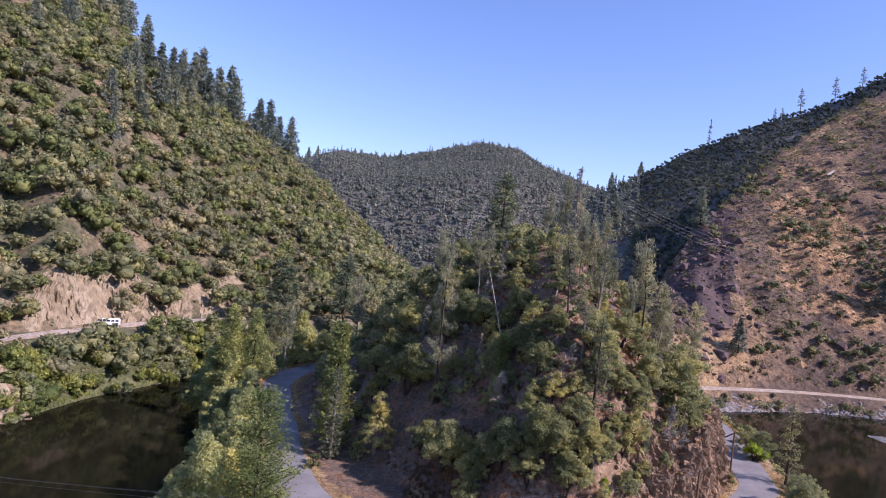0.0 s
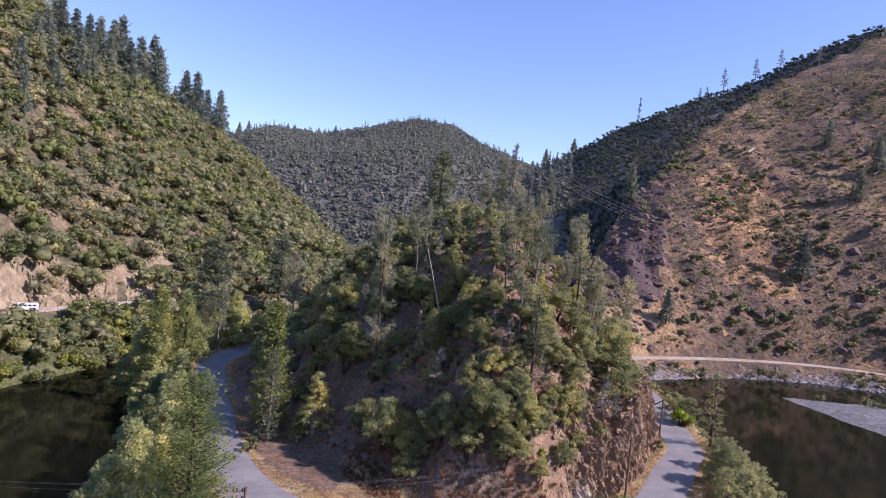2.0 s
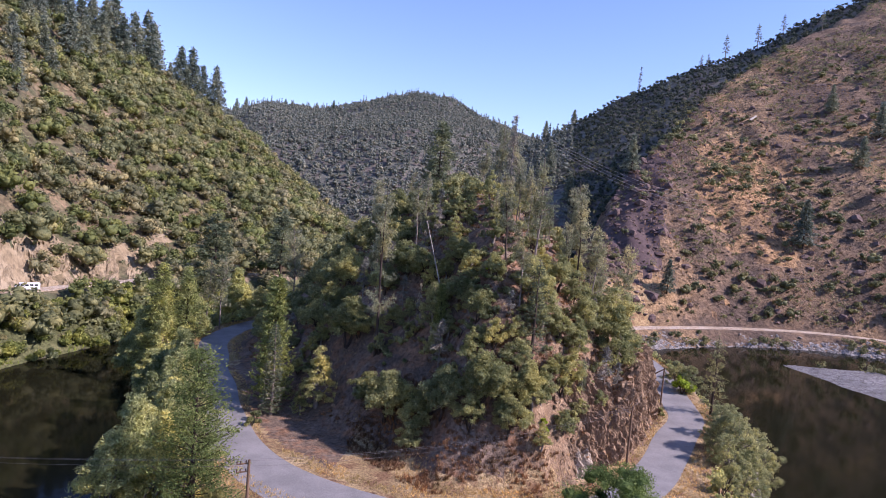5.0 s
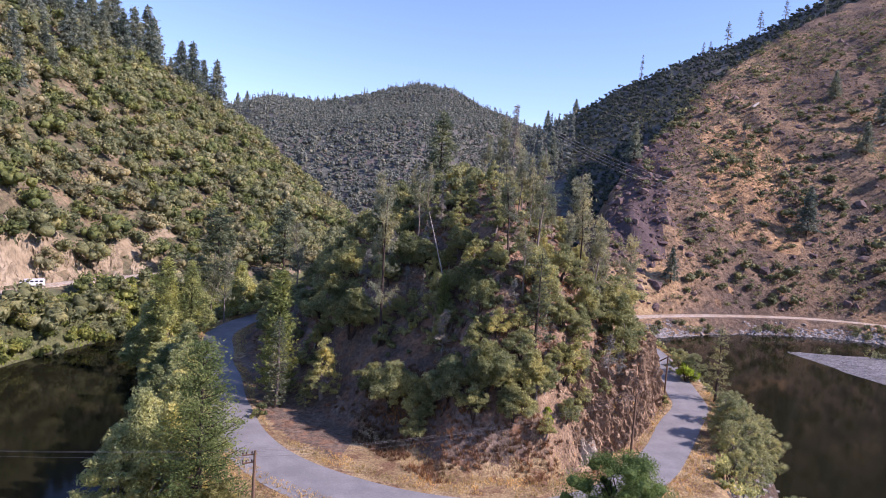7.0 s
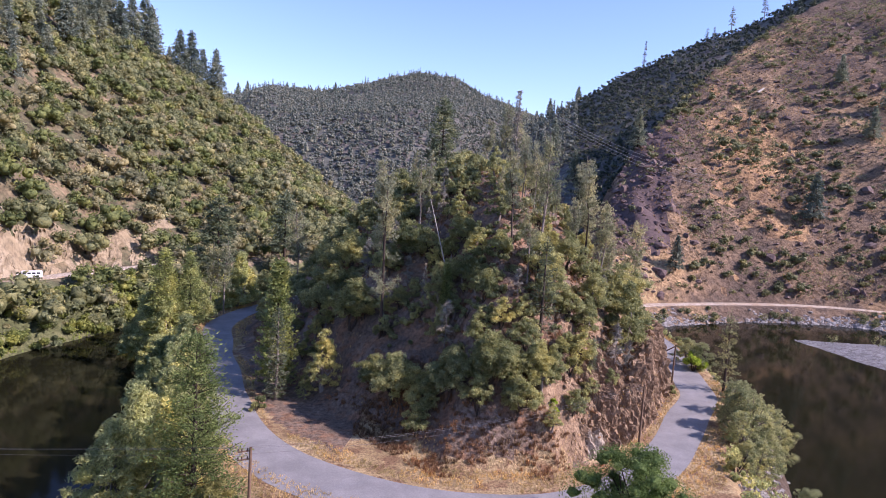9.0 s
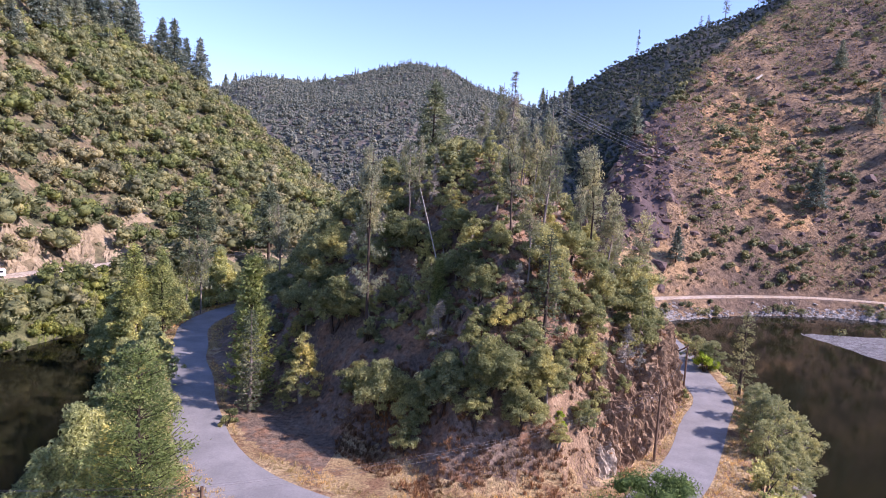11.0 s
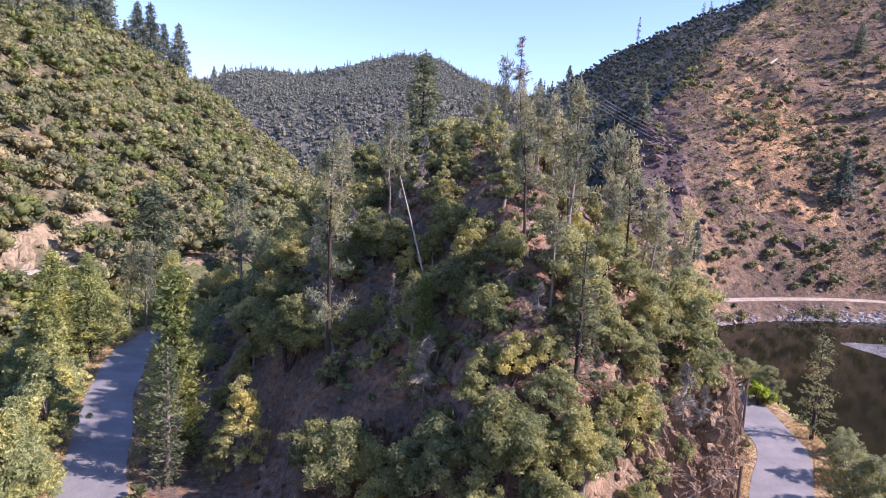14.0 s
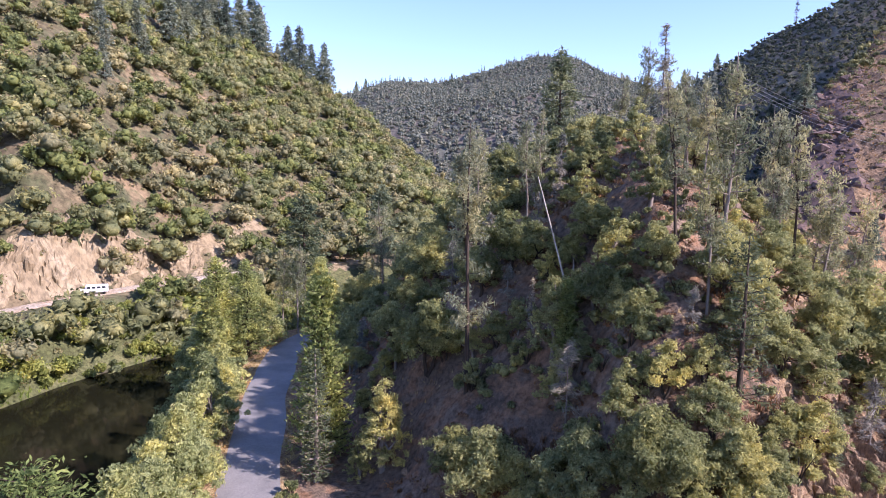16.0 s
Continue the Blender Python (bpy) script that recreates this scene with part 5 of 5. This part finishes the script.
SHORE = leafy("shore_leaf", (0.14, 0.17, 0.05), (0.22, 0.25, 0.08), (0.31, 0.33, 0.115), 0.5)
SHORELIME = leafy("reed_leaf", (0.16, 0.22, 0.045), (0.23, 0.30, 0.065), (0.30, 0.37, 0.09), 0.5)
SHOREGREY = leafy("shore_grey_leaf", (0.15, 0.17, 0.085), (0.24, 0.26, 0.135), (0.33, 0.34, 0.19), 0.5)
SHOREDARK = leafy("shore_dark_leaf", (0.08, 0.11, 0.04), (0.14, 0.175, 0.065), (0.20, 0.235, 0.09), 0.45)
xs, ys = scatter(rng, (-170, -60, 70, 260), 2.8, left_shore, 0.7)
n = len(xs)
lie = ground(xs, ys)
h = 1.3 + 4.0 * rng.rand(n) ** 1.6 + 5.5 * smooth(fbm(xs, ys, 13, 2) * 3.0) * rng.rand(n)
look_in = np.degrees(np.arctan2(xs, ys))
h = np.where((look_in > -40) & (look_in < -34.5), np.minimum(h, np.maximum(1.1, 3.2 - lie)), np.where(look_in < -40, np.minimum(h, np.maximum(1.3, 3.6 - lie + 3 * smooth((-44 - look_in) / 4))), h))
tone = rng.rand(n) + fbm(xs + 70, ys, 12, 2) * 0.9
for name, mat, low, top, label in (("shore_thicket", SHORE, -9, 0.5, "lush yellow-green thicket along the river shore"),
                                   ("grey_shore_thicket", SHOREGREY, 0.5, 0.8, "grey-green willows along the river shore"),
                                   ("dark_shore_thicket", SHOREDARK, 0.8, 9, "dark green bushes along the river shore")):
    k = (tone > low) & (tone <= top)
    canopy(rng, xs[k], ys[k], h[k], h[k] * rng.uniform(0.46, 0.75, k.sum()), 8, 44, 0.3, mat, name, label, "thicket")
xs, ys = scatter(rng, (-150, -90, 90, 200), 0.9, lambda x, y: (np.degrees(np.arctan2(x, y)) > -50) & (ground(x, y) > WATER) & (ground(x, y) < WATER + 1.6) & (fbm(x, y, 16, 2) > -0.1))
tufts(rng, xs, ys, rng.uniform(0.6, 1.5, len(xs)), 10, SHORELIME, "shore_grass", "fresh green reeds and grass at the water's edge")
xs, ys = scatter(rng, (-98, -40, 60, 200), 2.6, lambda x, y: (inside(x, y, BENCH) < 1.2) & (inside(x, y, BENCH) > -9) & (ground(x, y) > WATER + 0.2) & (rng.rand(len(x)) < 0.75))
n = len(xs)
h = rng.uniform(1.5, 4.2, n)
crown_cloud(rng, xs, ys, h, h * rng.uniform(0.5, 0.75, n), 150, 0.3, BANK, "bank_thicket", "grey-green willow scrub on the river bank", "thicket")
xs, ys = scatter(rng, (30, 60, 84, 190), 2.2, lambda x, y: (inside(x, y, BENCH) < 0.3) & (inside(x, y, BENCH) > -8) & (ground(x, y) > WATER + 0.2) & (rng.rand(len(x)) < 0.5))
n = len(xs)
h = rng.uniform(0.8, 2.4, n)
crown_cloud(rng, xs, ys, h, h * rng.uniform(0.5, 0.8, n), 110, 0.24, BANK, "reservoir_scrub", "low green scrub on the reservoir bank", "thicket")
xs, ys = scatter(rng, (44, 215, 236, 292), 3.4, lambda x, y: (ground(x, y) > WATER + 0.3) & (ground(x, y) < -4.3) & (fbm(x, y, 18, 2) > 0.12))
n = len(xs)
h = rng.uniform(1.2, 3.6, n)
crown_cloud(rng, xs, ys, h, h * rng.uniform(0.6, 0.9, n), 80, 0.4, SCRUB, "riprap_scrub", "dull green bushes among the riprap", "thicket")


# low growth under the trees of the knoll
xs, ys = scatter(rng, (-72, 34, 84, 178), 2.0, lambda x, y: (inside(x, y, FOOT) > 4) & ((ground(x, y) > 10 + fbm(x, y, 9, 2) * 6) | (x < -38)) & (fbm(x + 20, y + 70, 7, 3) > -0.02))
n = len(xs)
h = rng.uniform(0.6, 2.2, n)
canopy(rng, xs, ys, h, h * rng.uniform(0.5, 0.8, n), 4, 26, 0.15, OAKKNOLL, "knoll_undergrowth", "low dull-green shrubs between the oaks of the knoll", "scrub")

# dry brush on the sunny foot of the knoll
DRYBRUSH = leafy("dry_brush", (0.12, 0.062, 0.036), (0.20, 0.108, 0.058), (0.30, 0.178, 0.098), 0.3, 0.85)
xs, ys = scatter(rng, (-22, 20, 76, 98), 0.62, lambda x, y: (inside(x, y, FOOT) > -2.5) & (inside(x, y, FOOT) < 10) & (along(x, y, ROAD[:22]) > 5) & (fbm(x, y, 5, 2) > -0.15 + 0.5 * smooth((x - 6) / 6)))
tufts(rng, xs, ys, rng.uniform(0.3, 1.0, len(xs)), 22, DRYBRUSH, "dry_brush", "rust-brown dry brush at the foot of the knoll")
xs, ys = scatter(rng, (-22, 20, 76, 98), 0.6, lambda x, y: (inside(x, y, FOOT) > -2.5) & (inside(x, y, FOOT) < 3) & (along(x, y, ROAD[:22]) > 5) & (fbm(x, y, 5, 2) < 0.0))
tufts(rng, xs, ys, rng.uniform(0.25, 0.6, len(xs)), 5, HAY, "foot_grass", "straw-coloured dry grass at the foot of the knoll")
xs, ys = scatter(rng, (-60, 30, 82, 150), 1.7, lambda x, y: (inside(x, y, FOOT) > 1) & (fbm(x, y, 8, 2) > -0.05))
n = len(xs)
h = rng.uniform(0.3, 1.0, n)
crown_cloud(rng, xs, ys, h, h * rng.uniform(0.7, 1.1, n), 60, 0.11, DRYBRUSH, "slope_brush", "rust-brown dry brush under the oaks", "brush")

# ---- utility poles and wires ----
STEEL = plain("galvanised_steel", (0.35, 0.36, 0.37), 0.45, 0.8)
CERAMIC = plain("brown_insulator", (0.10, 0.06, 0.05), 0.3)
WIRE = plain("weathered_wire", (0.16, 0.155, 0.155), 0.5, 0.6)


def box(size, at=(0, 0, 0), turn=0.0, bevel=0.02):
    bm = bmesh.new()
    bmesh.ops.create_cube(bm, size=1, matrix=Matrix.LocRotScale(at, Euler((0, 0, turn)), size))
    bmesh.ops.bevel(bm, geom=bm.edges, offset=bevel, segments=1, affect="EDGES")
    return bm


def bm_mesh(name, bm, mat):
    me = bpy.data.meshes.new(name)
    bm.to_mesh(me)
    bm.free()
    me.materials.append(mat)
    return me


def utility_pole(x, y, high, turn, arms, label):
    ob = new("utility_pole")
    z = float(ground(np.array([x]), np.array([y]))[0])
    ob.matrix_basis = pose(x, y, z, 0, 0, turn)
    part("shaft", mesh_of("shaft", *tube([(0, 0, -0.8), (0, 0, high * 0.5), (0, 0, high)], [0.19, 0.165, 0.13], 10), [POLE], flat=False), ob)
    for h, wide, off in arms:
        arm = part("crossarm", bm_mesh("crossarm", box((wide, 0.11, 0.13), (off, 0.18, h)), POLE), ob)
        for s in (-0.46, -0.2, 0.2, 0.46):
            pin = mesh_of("insulator", *tube([(off + s * wide, 0.18, h + 0.06), (off + s * wide, 0.18, h + 0.16), (off + s * wide, 0.18, h + 0.30)], [0.03, 0.08, 0.05], 8), [CERAMIC], flat=False)
            part("insulator", pin, arm)
        for s in (-0.3, 0.3):
            part("brace", mesh_of("brace", *tube([(off + s * wide, 0.25, h), (0, 0.2, h - 0.75)], [0.022, 0.022], 5), [STEEL]), ob)
    return tagged(ob, label, "utility pole", "utility poles")


POLES = [(-23.0, 54.9, 11.5), (19.9, 95.9, 9.4), (31.0, 126.8, 9.0)]
utility_pole(*POLES[0], 35, [(11.1, 1.3, -0.5), (10.3, 1.3, -0.5)], "brown wooden utility pole with offset crossarms beside the road")
utility_pole(*POLES[1], 12, [(9.1, 2.6, -1.0)], "brown wooden utility pole standing before the crag")
utility_pole(*POLES[2], 70, [], "dark wooden utility pole at the road bend")


def strung(a, b, sag, r=0.010, n=14):
    a, b = np.array(a, float), np.array(b, float)
    s = np.linspace(0, 1, n)[:, None]
    p = a + (b - a) * s
    p[:, 2] -= sag * 4 * (s * (1 - s))[:, 0]
    return tube(p, [r] * n, 5)


tops = [np.array((x, y, float(ground(np.array([x]), np.array([y]))[0]) + h)) for x, y, h in POLES]
wire_set = tagged(new("power_lines"), "thin sagging power lines between the poles", "wires")
wire_set.matrix_basis = pose(-23, 54.9, 0)
back = wire_set.matrix_basis.inverted().translation
for dx, dz in ((-0.9, -0.1), (-0.1, -0.1), (-0.9, -0.8)):
    for a, b, sag in ((tops[0] + (dx, 0, dz), tops[1] + (dx, 0, dz - 0.1), 1.6), (tops[1] + (dx, 0, dz - 0.1), tops[2] + (0, 0, dz - 0.1), 0.7), (tops[0] + (dx, 0, dz), np.array((-150, 40, 12)), 3)):
        v, f = strung(a, b, sag)
        part("wire", mesh_of("wire", v + np.array(back), f, [WIRE], flat=False), wire_set)
# the guy pole at the bend
part_pole = new("guy_strut")
part_pole.matrix_basis = pose(31, 126.8, float(ground(np.array([31.0]), np.array([126.8]))[0]))
part("strut", mesh_of("strut", *tube([(-0.1, 0.1, 8.7), (-4.6, 3.2, 4.6)], [0.12, 0.14], 8), [POLE], flat=False), part_pole)
tagged(part_pole, "dark timber strut bracing the pole against the crag", "strut")

# long transmission lines over the saddle
high_lines = tagged(new("transmission_lines"), "pale transmission lines crossing the valley to the slope", "wires")
high_lines.matrix_basis = pose(8, 176, 56)
for k in range(4):
    v, f = strung((6 + 1.3 * k, 190 + 2 * k, 60 - 1.2 * k), (118 + 3 * k, 402, 58 - 3.2 * k), 6, 0.04, 24)
    part("wire", mesh_of("wire", v - np.array((8, 176, 56)), f, [STEEL], flat=False), high_lines)

# ---- dead wood ----
def log_thing(name, a, b, r0, r1, mat, label, category="log"):
    a, b = np.array(a, float), np.array(b, float)
    ob = new(name, mesh_of(name, *tube([(0, 0, 0), (b - a) * 0.5 + (0, 0, 0.1), b - a], [r0, (r0 + r1) / 2, r1], 8), [mat], flat=False))
    ob.matrix_basis = pose(*a)
    return tagged(ob, label, category)


def gz(x, y):
    return float(ground(np.array([float(x)]), np.array([float(y)]))[0])


log_thing("leaning_dead_tree", (-12.2, 108, gz(-12.2, 108) - 0.4), (-15.8, 108, gz(-12.2, 108) + 12), 0.13, 0.05, BLEACHED, "bleached bare dead trunk leaning on the slope", "dead tree")
log_thing("fallen_log", (141, 448, gz(141, 448) + 0.5), (146, 452, gz(146, 452) + 2.0), 0.9, 0.6, BLEACHED, "bleached fallen log on the burnt slope")
log_thing("fallen_log", (203, 412, gz(203, 412) + 0.4), (207, 414, gz(207, 414) + 0.8), 0.6, 0.4, BLEACHED, "bleached fallen log on the burnt slope")
for x, y, dx, dy in ((-2, 112, 3.5, 1.0), (2, 108, -1.5, 3.0), (-5, 121, 4.0, -0.5), (10, 100, 3.0, 2.0), (-30, 118, 2.5, 2.5), (4, 118, 2.5, 2.5)):
    log_thing("fallen_branch", (x, y, gz(x, y) + 0.12), (x + dx, y + dy, gz(x + dx, y + dy) + 0.15), 0.12, 0.04, BLEACHED, "grey fallen branch on the wooded slope", "branch")

# ---- the shelf road over the river ----
a = np.arange(-58, -22, 1.0)
shelf = np.column_stack([(cut_start(a) + 29.5) * np.sin(np.radians(a)), (cut_start(a) + 29.5) * np.cos(np.radians(a))])
tagged(ribbon(dense(shelf, 2.0), 2.6, 2.6, 0.08, 0.3, DIRT, "shelf_road"), "pale dirt road on the shelf over the river", "road", kind="structure")

# ---- the white minibus on the shelf road ----
WHITE = plain("white_vehicle_paint", (0.80, 0.80, 0.79), 0.35)
DARKGLASS = plain("dark_window_glass", (0.03, 0.035, 0.04), 0.1)
RUBBER = plain("tyre_rubber", (0.03, 0.03, 0.03), 0.8)
bus = new("minibus")
bz = max(gz(-133.2, 157.7), gz(-131.6, 159.5), gz(-134.8, 155.9))
bus.matrix_basis = pose(-133.2, 157.7, bz + 0.15, 0, 0, -46)
bm = box((1.9, 5.0, 1.8), (0, 0.3, 1.35), 0, 0.18)
bmesh.ops.create_cube(bm, size=1, matrix=Matrix.LocRotScale((0, -2.6, 0.95), None, (1.75, 1.1, 0.95)))
part("body", bm_mesh("body", bm, WHITE), bus)
for k in range(4):
    for sx in (-1, 1):
        part("window", bm_mesh("window", box((0.06, 0.8, 0.5), (sx * 0.95, -1.45 + 1.1 * k, 1.7), 0, 0.02), DARKGLASS), bus)
part("windscreen", bm_mesh("windscreen", box((1.6, 0.08, 0.6), (0, -2.25, 1.75), 0, 0.02), DARKGLASS), bus)
for sx in (-1, 1):
    for y in (-2.1, 1.9):
        part("wheel", mesh_of("wheel", *tube([(sx * 0.7, y, 0.36), (sx * 0.74, y, 0.36), (sx * 0.92, y, 0.36), (sx * 0.96, y, 0.36)], [0.2, 0.36, 0.36, 0.2], 14), [RUBBER], flat=False), bus)
tagged(bus, "white minibus with dark windows on the hillside road", "minibus")
